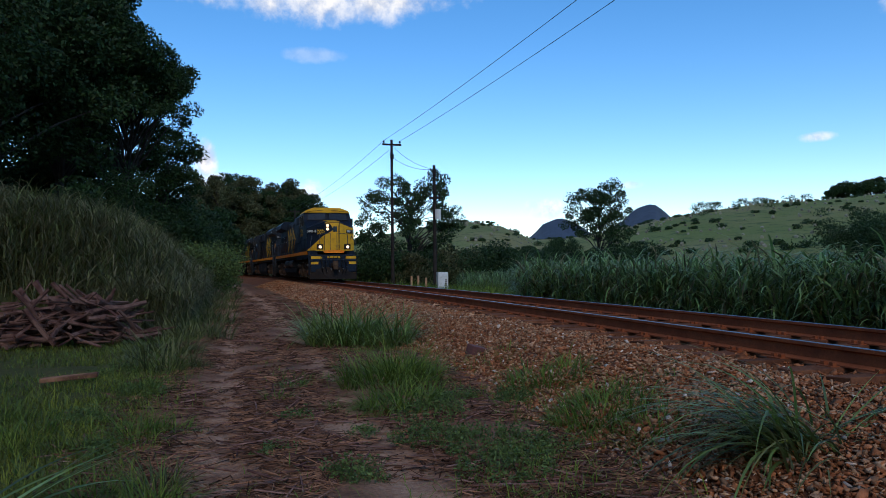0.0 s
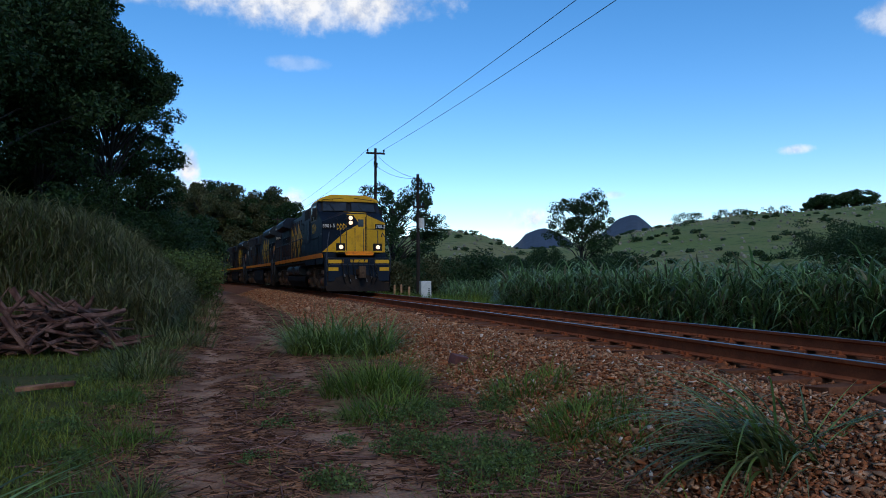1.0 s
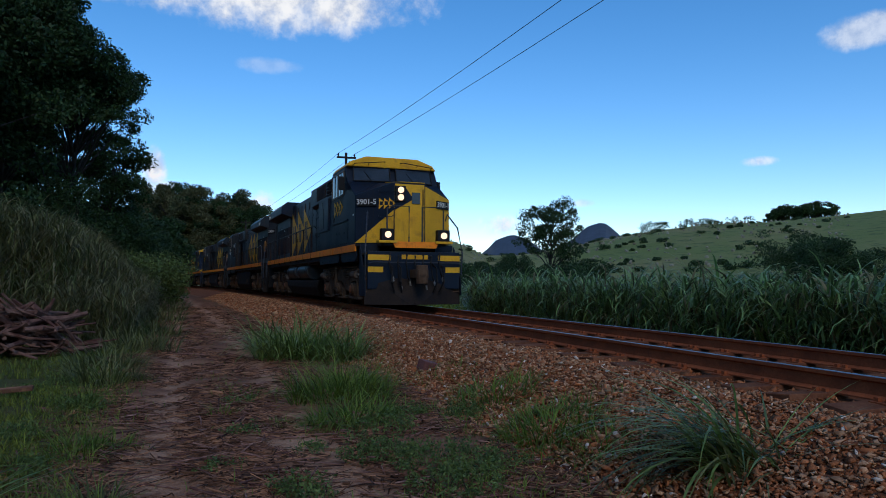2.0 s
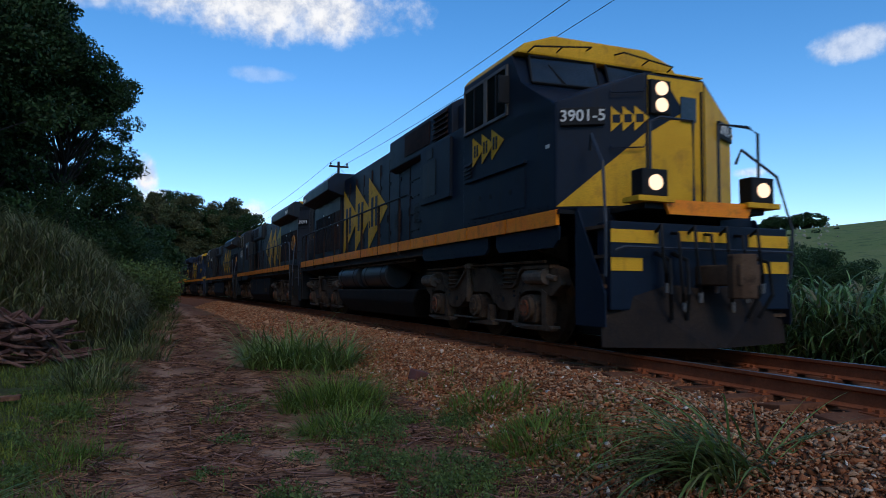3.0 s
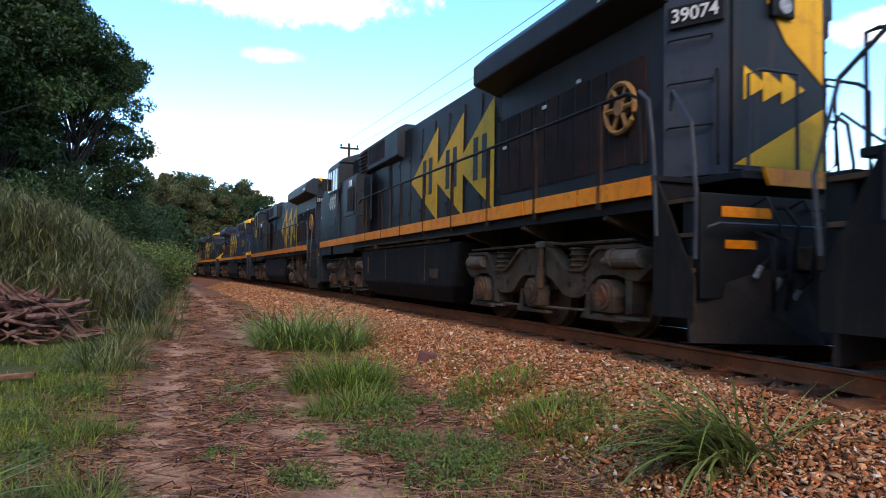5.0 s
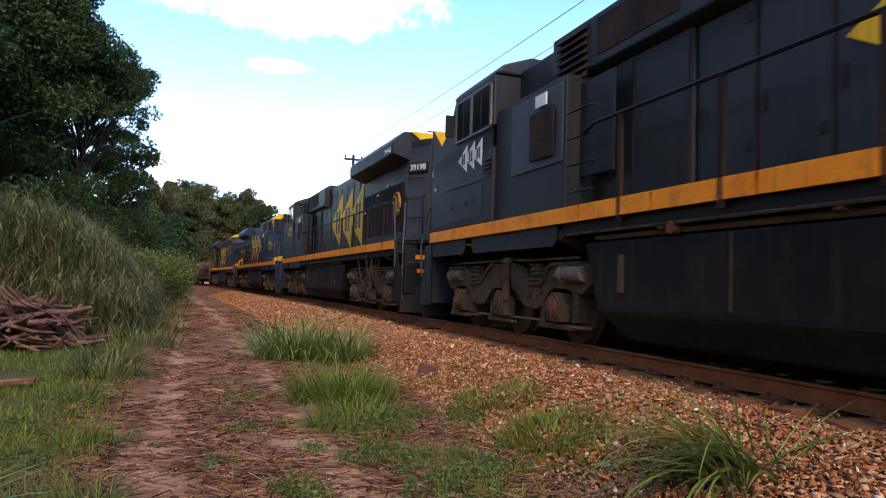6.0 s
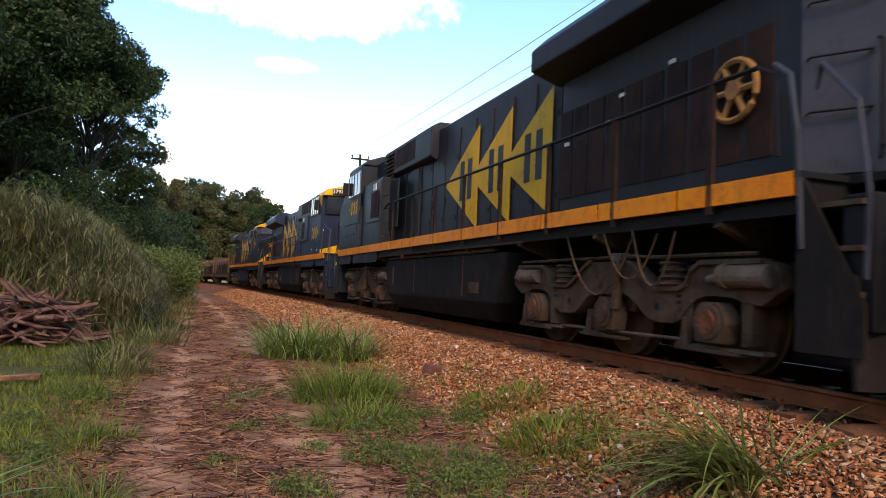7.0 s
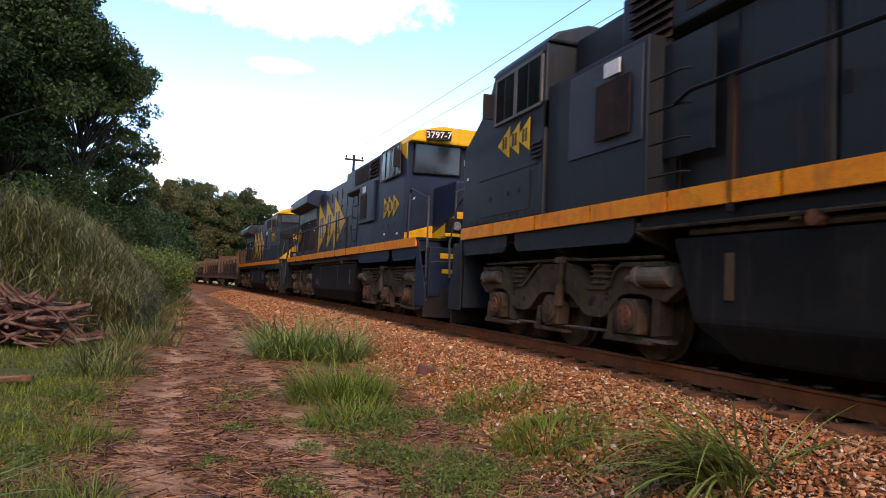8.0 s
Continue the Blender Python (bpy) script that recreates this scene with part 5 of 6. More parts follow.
LONG = "long arching grass clump growing on the ballast toe"
BLUE = "long blue-green grass clump beside the dirt track"
FRESH = "fresh green grass clump beside the dirt track"
tuft(1.75, 13.3, 0.75, 560, 1.2, 0.023, GRASS, BLUE, (0.7, 1.45), (0.7, 2.3))
tuft(2.45, 12.6, 0.50, 300, 1.15, 0.023, GRASS, BLUE, (0.6, 1.4), (0.7, 2.2))
tuft(1.55, 14.9, 0.45, 220, 0.9, 0.018, GRASS, BLUE, (0.6, 1.4), (1.2, 2.6))
tuft(1.70, 8.6, 0.62, 760, 0.66, 0.012, TUFT, FRESH, (0.7, 1.45), (0.6, 2.2))
tuft(2.05, 9.3, 0.40, 260, 0.55, 0.013, TUFT, FRESH, (0.5, 1.45), (0.9, 2.8))
tuft(1.55, 7.2, 0.48, 620, 0.44, 0.011, TUFT, FRESH, (0.4, 1.45), (0.9, 2.8))
tuft(3.15, 7.15, 0.48, 384, 0.40, 0.013, TUFT, "fresh green grass clump on the stones", (0.6, 1.45), (0.6, 2.2))
tuft(3.02, 5.6, 0.45, 560, 0.40, 0.011, TUFT, "fresh green grass clump on the stones", (0.6, 1.45), (0.6, 2.2))
tuft(3.10, 4.9, 0.36, 300, 0.32, 0.011, TUFT, "fresh green grass clump on the stones", (0.4, 1.4), (0.8, 2.4))
tuft(3.35, 5.9, 0.30, 99, 0.26, 0.011, TUFT, "thin grass on the stones", (0.4, 1.4), (0.8, 2.4))


def swept_tuft(x, y, radius, count, length, width, heading, fan, material, label, rise, droop):
    """A clump whose long blades lean one way, fanned about a heading."""
    px, py = x + RN.normal(0, radius, count), y + RN.normal(0, radius, count)
    pz = np.array([surface(i, j) for i, j in zip(px, py)]) - 0.02
    me = blade_mesh("grass_tuft", np.stack([px, py, pz], 1), length * RN.uniform(0.45, 1.15, count), width * RN.uniform(0.6, 1.3, count), heading + RN.normal(0, fan, count),
                    RN.uniform(*rise, count), RN.uniform(*droop, count), material, 7)
    return tagged(part("grass_tuft", me, None), label, "grass")


swept_tuft(3.48, 3.80, 0.11, 130, 1.25, 0.024, 2.6, 0.7, GRASS, LONG, (0.35, 1.05), (0.9, 2.0))
swept_tuft(3.38, 3.70, 0.13, 90, 0.95, 0.018, 2.7, 1.0, BANK, LONG, (0.3, 1.2), (0.9, 2.2))
swept_tuft(3.30, 3.85, 0.08, 12, 0.8, 0.018, 2.3, 0.5, GRASS, LONG, (0.8, 1.15), (0.3, 0.8))
swept_tuft(3.72, 3.72, 0.09, 26, 0.95, 0.017, 0.2, 0.45, GRASS, LONG, (0.25, 0.65), (0.3, 0.9))
tuft(0.30, 7.9, 0.16, 60, 0.20, 0.008, TUFT, "thin grass on the dirt track")
tuft(0.85, 7.2, 0.2, 60, 0.16, 0.008, TUFT, "thin grass on the dirt track")
tuft(0.60, 9.2, 0.25, 70, 0.2, 0.008, TUFT, "thin grass on the dirt track")
tuft(0.9, 5.9, 0.2, 50, 0.16, 0.008, WEED, "thin grass on the dirt track")
tuft(-1.25, 10.9, 0.55, 240, 0.6, 0.016, BANK, "long grass beside the wood pile")
tuft(-1.35, 12.6, 0.55, 260, 0.7, 0.016, BANK, "long grass beside the wood pile")
tuft(-1.1, 15.5, 0.8, 320, 0.8, 0.018, BANK, "long grass at the foot of the bank")
tuft(-1.3, 20.0, 1.0, 320, 0.8, 0.022, BANK, "long grass at the foot of the bank")
tuft(-1.5, 27.0, 1.2, 320, 0.9, 0.028, BANK, "long grass at the foot of the bank")
tuft(-1.7, 35.0, 1.4, 320, 0.9, 0.034, BANK, "long grass at the foot of the bank")
broad = 9
broad_root = np.stack([RN.uniform(-1.55, -1.30, broad), RN.uniform(4.0, 4.5, broad), np.full(broad, -0.62)], 1)
tagged(part("grass_tuft", blade_mesh("grass_tuft", broad_root, RN.uniform(0.70, 1.0, broad), RN.uniform(0.040, 0.058, broad), RN.uniform(-0.1, 0.6, broad),
                                     RN.uniform(0.45, 0.85, broad), RN.uniform(0.3, 0.8, broad), CANE, 7), None), "broad grass blades at the track edge", "grass")
vr = random.Random(5)
for k in range(34):
    y = 3.6 + 14 * vr.random() ** 1.4
    tuft(track_x(y) + vr.uniform(-8.6, -6.6), y, vr.uniform(0.12, 0.3), 110, vr.uniform(0.18, 0.42), 0.008, vr.choice((TUFT, TUFT, TUFT, BANK)), "uneven grass clump on the verge", (0.4, 1.45), (0.4, 2.0))
for k in range(16):
    y = 3.4 + 9 * vr.random()
    tuft(track_x(y) + vr.uniform(-4.6, -2.9), y, vr.uniform(0.10, 0.22), 70, vr.uniform(0.14, 0.3), 0.007, vr.choice((TUFT, TUFT, WEED)), "small clump of weeds among the stones", (0.3, 1.4), (0.4, 2.0))
tuft(3.2, 9.0, 0.5, 120, 0.2, 0.009, TUFT, "thin grass on the stones")
tuft(3.6, 5.9, 0.35, 90, 0.2, 0.009, TUFT, "thin grass on the stones")


def verge(name, n, u0, u1, y0, y1, length, width, material, label, bias=1.6, patch=0.0):
    xy = scatter(n, u0, u1, y0, y1, bias)
    if patch:
        keep = np.array([noise.noise((x * 0.9, y * 0.9, 7.7)) > patch - 0.5 for x, y in xy])
        xy = xy[keep]
    xy[:, 0] += RN.normal(0, 0.22, len(xy))
    n = len(xy)
    z = np.array([surface(x, y) for x, y in xy]) - 0.01
    me = blade_mesh(name, np.column_stack([xy, z]), length * RN.uniform(0.4, 1.3, n), width * RN.uniform(0.6, 1.3, n), RN.uniform(0, 6.28, n),
                    RN.uniform(0.5, 1.5, n), RN.uniform(0.3, 1.8, n), material, 3)
    return tagged(part(name, me, None), label, "grass", kind="stuff")


verge("verge_grass", 52000, -10.6, -7.0, 2.5, 40, 0.15, 0.007, VERGE, "bright yellow-green grass along the dirt track", 1.8, 0.30)
verge("near_verge_grass", 24000, -8.4, -7.0, 2.5, 26, 0.13, 0.008, VERGE, "short yellow-green grass at the edge of the dirt track", 1.7, 0.24)
verge("rear_verge_grass", 5000, -11, -6.6, -10, 2.5, 0.22, 0.012, TUFT, "green grass along the dirt track", 1.0, 0.2)
verge("verge_weeds", 12000, -10.6, -6.95, 2.5, 40, 0.13, 0.012, WEED, "leafy weeds along the dirt track", 1.7, 0.3)
verge("centre_weeds", 4200, -5.95, -3.3, 2.5, 22, 0.13, 0.006, TUFT, "sparse weeds on the dirt track", 1.5, 0.62)
verge("toe_grass", 5000, -4.7, -2.8, 2.5, 16, 0.18, 0.008, TUFT, "patchy grass along the ballast toe", 1.4, 0.58)
verge("far_verge", 3000, 2.6, 4.6, 6, 60, 0.6, 0.03, TUFT, "light green grass beside the rails", 1.0)
verge("clearing_grass", 9000, 4.2, 13.0, 22, 48, 0.75, 0.03, TUFT, "light green grass in a clearing of the cane", 1.0)


def leaf_cloud(centres, radii, per, size, flat=0.75):
    """Leaf quads scattered in clumps round the centres."""
    n = len(centres) * per
    c = np.repeat(np.asarray(centres), per, 0)
    r = np.repeat(np.asarray(radii), per)
    d = RN.normal(0, 1, (n, 3))
    d /= np.linalg.norm(d, axis=1)[:, None]
    p = c + d * (r * RN.uniform(0.15, 1.0, n) ** 0.5)[:, None] * np.array([1, 1, flat])
    a, b = RN.normal(0, 1, (n, 3)), RN.normal(0, 1, (n, 3))
    a /= np.linalg.norm(a, axis=1)[:, None]
    b = np.cross(a, b)
    b /= np.linalg.norm(b, axis=1)[:, None]
    s = size * RN.uniform(0.5, 1.3, n)[:, None]
    a, b = a * s, b * s * 0.5
    pts = np.stack([p - a, p - b * 0.9 + a * 0.1, p + a, p + b * 0.9 + a * 0.1], 1).reshape(-1, 3)
    return pts, np.arange(n * 4).reshape(-1, 4)


def weed(x, y, r, tall, label, seed, leaf=WEED, size=0.016, n=60):
    """A low leafy weed: thin stalks from one patch, small leaves up each of them."""
    rr = random.Random(seed)
    root = new("weed")
    root.location = (x, y, surface(x, y) - 0.01)
    centres, radii, bm = [], [], B()
    for k in range(n):
        a, q = rr.uniform(0, 6.28), r * math.sqrt(rr.random())
        foot = Vector((q * math.cos(a), q * math.sin(a), 0))
        foot.z = surface(x + foot.x, y + foot.y) - root.location.z - 0.01
        top = foot + Vector((rr.uniform(-0.08, 0.08), rr.uniform(-0.08, 0.08), tall * rr.uniform(0.3, 1.0) * (1 - 0.5 * (q / r) ** 2)))
        tube(bm, [foot, foot.lerp(top, 0.6) + Vector((0.01, 0, 0)), top], 0.0025, 3, 0.001)
        for f in (0.35, 0.65, 1.0):
            centres.append(tuple(foot.lerp(top, f)))
            radii.append(0.05)
    tagged(part("stalks", bm, leaf, root), kind="stuff")
    pts, faces = leaf_cloud(centres, radii, 6, size, 0.5)
    part("foliage", quick_mesh("foliage", pts, faces, leaf), None, root)
    return tagged(root, label, "weed", "weeds on the dirt track")


for k, (x, y, r, tall, n) in enumerate(((1.85, 5.25, 0.42, 0.20, 120), (1.45, 5.7, 0.34, 0.16, 80), (1.75, 4.6, 0.36, 0.18, 100), (2.2, 5.0, 0.25, 0.18, 60), (0.72, 4.85, 0.20, 0.20, 45), (2.72, 6.9, 0.24, 0.18, 70), (1.65, 6.5, 0.40, 0.20, 80),
                                        (0.45, 6.9, 0.16, 0.10, 22), (0.55, 8.6, 0.22, 0.12, 26), (1.0, 6.2, 0.14, 0.10, 18), (0.2, 5.6, 0.12, 0.10, 16), (2.1, 7.2, 0.25, 0.18, 50), (-1.2, 8.6, 0.28, 0.2, 50), (-1.5, 7.2, 0.3, 0.2, 50), (-1.7, 10.4, 0.35, 0.22, 60), (-1.15, 6.0, 0.2, 0.16, 40))):
    weed(x, y, r, tall, "low leafy green weed growing on the dirt", 200 + k, n=n)


def tree(label, x, y, height, spread_r, seed, leaf=LEAF, per=220, size=0.16, clear=0.3, tips=70, clump=0.9, lean=(0, 0), group="", trunk_r=None, z=None):
    """A tapered trunk, limbs that fork, and leaf clumps at their ends."""
    rr = random.Random(seed)
    base = Vector((x, y, (ground(x, y) if z is None else z) - 0.15))
    root = new("tree")
    root.location = base
    trunk_r = trunk_r or height * 0.018
    bm = B()
    top = Vector((lean[0], lean[1], height * 0.72))
    spine = [Vector((0, 0, 0)).lerp(top, k / 6) + Vector((rr.uniform(-1, 1), rr.uniform(-1, 1), 0)) * height * 0.012 * (k > 0) for k in range(7)]
    tube(bm, spine, trunk_r, 8, trunk_r * 0.35)
    centres, radii = [], []
    for k in range(tips):
        f = clear + (1 - clear) * rr.random() ** 0.8
        start = spine[min(6, int(f * 6))]
        a = rr.uniform(0, 6.28)
        reach = spread_r * math.sqrt(rr.uniform(0.08, 1.0)) * (0.75 + 0.5 * math.sin(math.pi * min(1, f)))
        end = Vector((lean[0] * f + reach * math.cos(a), lean[1] * f + reach * math.sin(a), height * (clear + (0.96 - clear) * (f * 0.75 + 0.25 * rr.random()))))
        end.z -= 0.12 * reach * reach / max(spread_r, 1)
        if k % 2 == 0:
            mid = start.lerp(end, 0.5) + Vector((rr.uniform(-0.3, 0.3), rr.uniform(-0.3, 0.3), 0.25 * reach * 0.4))
            tube(bm, [start, mid, end], trunk_r * 0.32, 5, trunk_r * 0.06)
        centres.append(end)
        radii.append(clump * rr.uniform(0.6, 1.3))
    part("trunk", bm, BARK, root, "grey-brown branching trunk")
    pts, faces = leaf_cloud([tuple(c) for c in centres], radii, per, size)
    part("crown", quick_mesh("crown", pts, faces, leaf), None, root, "leafy crown")
    return tagged(root, label, "tree", group)


DARK = "large dark leafy tree on the bank"
tree(DARK, -6.7, 38.5, 11.6, 3.0, 8, per=260, size=0.085, clear=0.32, tips=150, clump=0.58, lean=(1.2, 0))
tree(DARK, -4.5, 40.0, 8.4, 1.5, 12, per=280, size=0.085, clear=0.22, tips=55, clump=0.60, lean=(0.3, 0), trunk_r=0.10)
tree(DARK, -5.6, 41.0, 4.2, 2.2, 9, per=480, size=0.10, clear=0.05, tips=50, clump=0.9)
tree(DARK, -9.0, 38.0, 13.7, 4.3, 1, per=560, size=0.11, clear=0.36, tips=170, clump=0.95, lean=(0.1, 0))
tree(DARK, -13.4, 37.0, 19.7, 6.0, 2, per=560, size=0.12, clear=0.20, tips=190, clump=1.15)
tree(DARK, -15.0, 41.0, 23.0, 7.0, 3, per=480, size=0.17, clear=0.10, tips=110, clump=1.9)
tree(DARK, -10.2, 32.0, 12.0, 3.6, 6, per=560, size=0.12, clear=0.05, tips=80, clump=1.5)
tree("dark leafy tree at the edge of the wood", -13.5, 50.0, 12.5, 4.4, 4, per=460, size=0.17, clear=0.05, tips=80, clump=1.7)
tree("dark leafy tree at the edge of the wood", -8.0, 49.0, 3.8, 3.0, 7, per=460, size=0.16, clear=0.05, tips=60, clump=1.5)
tree("dark leafy tree at the edge of the wood", -6.0, 60.0, 5.2, 4.0, 5, per=460, size=0.17, clear=0.05, tips=70, clump=1.6)
for k, (az, d, h, r) in enumerate(((3.4, 112, 9.8, 5), (1.8, 134, 16.5, 7), (0.5, 138, 17, 7), (-0.8, 140, 17, 7), (-2.0, 141, 16.5, 7), (-3.2, 140, 16, 6), (-4.3, 137, 14, 4.5), (5.0, 105, 8.2, 5), (7.5, 90, 6.5, 5), (2.6, 146, 19, 7))):
    p = toward(az, 0) * d
    tree("olive green tree in the far wood", p.x, p.y, h * 1.2, r, 20 + k, LEAF if k % 3 == 0 else LEAF_DRY, per=420, size=0.24, clear=0.05, tips=90, clump=1.6, group="trees of the far wood")
# beyond the track
p = toward(-13.0, 0) * 62
tree("open-crowned tree behind the telegraph poles", p.x, p.y, 11.3, 3.9, 31, per=150, size=0.13, clear=0.16, tips=120, clump=0.72)
p = toward(-28.4, 0) * 95
tree("lone round-crowned tree in the pasture", p.x, p.y, 13.4, 3.7, 32, per=170, size=0.16, clear=0.20, tips=85, clump=0.95)


def shrub(label, x, y, height, r, seed, leaf=LEAF, per=200, size=0.12, name="shrub", group=""):
    rr = random.Random(seed)
    root = new(name)
    root.location = (x, y, ground(x, y) - 0.1)
    bm = B()
    centres, radii = [], []
    for k in range(int(10 + 10 * r)):
        a, q = rr.uniform(0, 6.28), r * math.sqrt(rr.random())
        top = Vector((q * math.cos(a), q * math.sin(a), height * rr.uniform(0.25, 0.9) * (1 - 0.35 * (q / r) ** 2)))
        tube(bm, [(0.2 * top.x, 0.2 * top.y, 0), top * 0.6 + Vector((0, 0, 0.1)), top], 0.03, 5, 0.01)
        centres.append(tuple(top))
        radii.append(0.42 * height ** 0.6 * rr.uniform(0.7, 1.3))
    part("stems", bm, BARK, root)
    pts, faces = leaf_cloud(centres, radii, per, size)
    part("foliage", quick_mesh("foliage", pts, faces, leaf), None, root, "dense small leaves")
    return tagged(root, label, "shrub", group)


for k, (x, y, h, r) in enumerate(((-2.6, 43, 3.9, 1.8), (-2.4, 38, 3.0, 1.5), (-3.4, 47, 4.4, 2.2), (-3.8, 52, 5.0, 2.4), (-4.2, 41, 4.6, 2.0), (-5.5, 36, 4.5, 2.2), (-5.2, 58, 6.0, 3.0), (-7.0, 44, 3.4, 2.4), (-3.0, 33, 2.2, 1.3))):
    shrub("dark green bush overhanging the dirt track", x, y, h, r, 50 + k, WEED if k in (0, 1, 8) else LEAF, 380, 0.075, group="bushes on the bank")
rr = random.Random(9)
for k in range(26):
    az, d = -8.5 - 13.5 * (k / 25) + rr.uniform(-0.4, 0.4), rr.uniform(56, 74)
    p = toward(az, 0) * d
    shrub("dark shrub behind the cane field", p.x, p.y, rr.uniform(2.8, 4.6), rr.uniform(1.8, 3.0), 70 + k, LEAF if k % 3 else LEAF_DRY, 220, 0.12, group="shrubs behind the cane")
for k, (az, d, h, r) in enumerate(((-29.6, 88, 4.5, 3.0), (-27.2, 90, 4.0, 2.6), (-31.5, 120, 4, 3), (-23.5, 120, 4.5, 4), (-25.5, 140, 5, 4), (-47.0, 120, 8, 6), (-49.5, 110, 7, 6), (-46.2, 318, 7.5, 7), (-48.0, 312, 7, 7), (-45.3, 322, 5.5, 3.5))):
    p = toward(az, 0) * d
    shrub("dark bush in the hilly pasture", p.x, p.y, h, r, 110 + k, LEAF, 300 if d < 200 else 160, 0.15 if d < 200 else 0.35, group="bushes in the pasture")


def hill_scrub():
    """Small bushes, ridge trees and pale mounds strewn over the pasture hills."""
    rr = random.Random(12)
    centres, radii = [], []
    for k in range(210):
        az, d = rr.uniform(-50, -15), rr.uniform(130, 330)
        p = toward(az, 0) * d
        s = rr.uniform(0.35, 1.0) * (2.2 if rr.random() < 0.14 else 1)
        for j in range(4):
            centres.append((p.x + rr.uniform(-s, s), p.y + rr.uniform(-s, s), ground(p.x, p.y) + s * 0.5))
            radii.append(s)
    for k in range(16):
        az = -34 - 14 * rr.random()
        p = toward(az, 0) * rr.uniform(325, 335)
        h = rr.uniform(3.5, 6)
        for j in range(7):
            centres.append((p.x + rr.uniform(-2, 2), p.y + rr.uniform(-2, 2), ground(p.x, p.y) + h * rr.uniform(0.6, 1)))
            radii.append(1.2)
        for j in range(5):
            centres.append((p.x, p.y, ground(p.x, p.y) + h * j / 7))
            radii.append(0.25)
    pts, faces = leaf_cloud(centres, radii, 40, 0.3)
    tagged(part("hill_scrub", quick_mesh("hill_scrub", pts, faces, LEAF), None), "scattered dark bushes over the pasture hills", "bushes", kind="stuff")
    bm = B()
    for k in range(620):
        az, d = rr.uniform(-50, -15), rr.uniform(120, 325)
        p = toward(az, 0) * d
        r = rr.uniform(0.22, 0.52)
        bmesh.ops.create_icosphere(bm, subdivisions=1, radius=r, matrix=Matrix.Translation((p.x, p.y, ground(p.x, p.y) + r * 0.4)) @ Matrix.Diagonal((1, 1, rr.uniform(0.8, 1.5), 1)))
    tagged(part("termite_mounds", bm, MOUND, None), "pale earth mounds dotting the pasture", "mounds", kind="stuff")


hill_scrub()


# ---- poles, wires, cabinet ----
def pole(label, x, y, height, arms):
    root = new("utility_pole")
    root.location = (x, y, ground(x, y))
    part("post", tube(B(), [(0, 0, -0.3), (0, 0, height * 0.5), (0, 0, height)], 0.14, 10, 0.10), POLE, root)
    for z, half, turn in arms:
        arm = part("crossarm", box(B(), -half, half, -0.06, 0.06, -0.07, 0.07), POLE, root, bevel=0.01)
        arm.matrix_basis = pose(0, -0.12, z, 0, 0, turn)
        for sx in (-1, 1):
            bm = B()
            tube(bm, [(sx * half * 0.85, 0, 0.05), (sx * half * 0.85, 0, 0.14)], 0.03, 8)
            tube(bm, [(sx * half * 0.85, 0, 0.14), (sx * half * 0.85, 0, 0.30)], 0.085, 10, 0.05)
            part("insulator", bm, BLACK, arm)
    return tagged(root, label, "utility pole", "poles along the line")


P1, P2, P0, P3 = (10.8, 53.0), (12.5, 46.6), (12.7, -22.0), (6.6, 104.0)
pole("tall weathered wooden pole carrying two wires", *P1, 11.7, ((11.3, 0.75, 0), (10.3, 0.35, 60)))
two = pole("weathered pole with a grey transformer can", *P2, 9.0, ((8.4, 0.55, 70), (6.7, 0.4, 0)))
part("transformer_can", tube(B(), [(0.18, -0.25, 5.2), (0.18, -0.25, 5.9)], 0.2, 14), WHITE_PAINT, two, "pale grey transformer can", bevel=0.02)
pole("wooden pole carrying two wires", *P0, 11.7, ((11.3, 0.75, 0),))
pole("wooden pole carrying two wires", *P3, 10.5, ((10.1, 0.75, 0),))


def wire(a, b, sag):
    pts = []
    for k in range(25):
        f = k / 24
        q = Vector(a).lerp(Vector(b), f)
        pts.append(q - Vector((0, 0, sag * 4 * f * (1 - f))))
    tagged(part("overhead_wire", tube(B(), pts, 0.013, 5), WIRE, None), "thin dark overhead wire strung between poles", "wire", "wires on the poles")


top1, top0, top3 = ground(*P1) + 11.6, ground(*P0) + 11.6, ground(*P3) + 10.4
for sx in (-0.64, 0.64):
    wire((P1[0] + sx, P1[1] - 0.12, top1), (P0[0] + sx, P0[1] - 0.12, top0), 0.7)
    wire((P1[0] + sx, P1[1] - 0.12, top1), (P3[0] + sx, P3[1] - 0.12, top3), 0.6)
z2 = ground(*P2) + 8.7
for sx in (-0.3, 0.3):
    wire((P1[0] + sx * 0.6, P1[1] - 0.3, top1 - 0.9 + sx), (P2[0] + sx * 0.5, P2[1] - 0.1, z2), 0.35)


def cabinet(x, y):
    root = new("trackside_cabinet")
    root.location = (x, y, ground(x, y) - 0.05)
    part("body", box(B(), -0.34, 0.34, -0.22, 0.22, 0, 1.50), WHITE_PAINT, root, bevel=0.02)
    part("door", box(B(), -0.29, 0.29, -0.245, -0.215, 0.1, 1.42), WHITE_PAINT, root, bevel=0.01)
    for k in range(7):
        part("lettering_bar", box(B(), 0.12, 0.22, -0.252, -0.244, 0.25 + 0.12 * k, 0.32 + 0.12 * k), BLACK, root)
    return tagged(root, "white trackside cabinet with dark lettering bars", "cabinet")


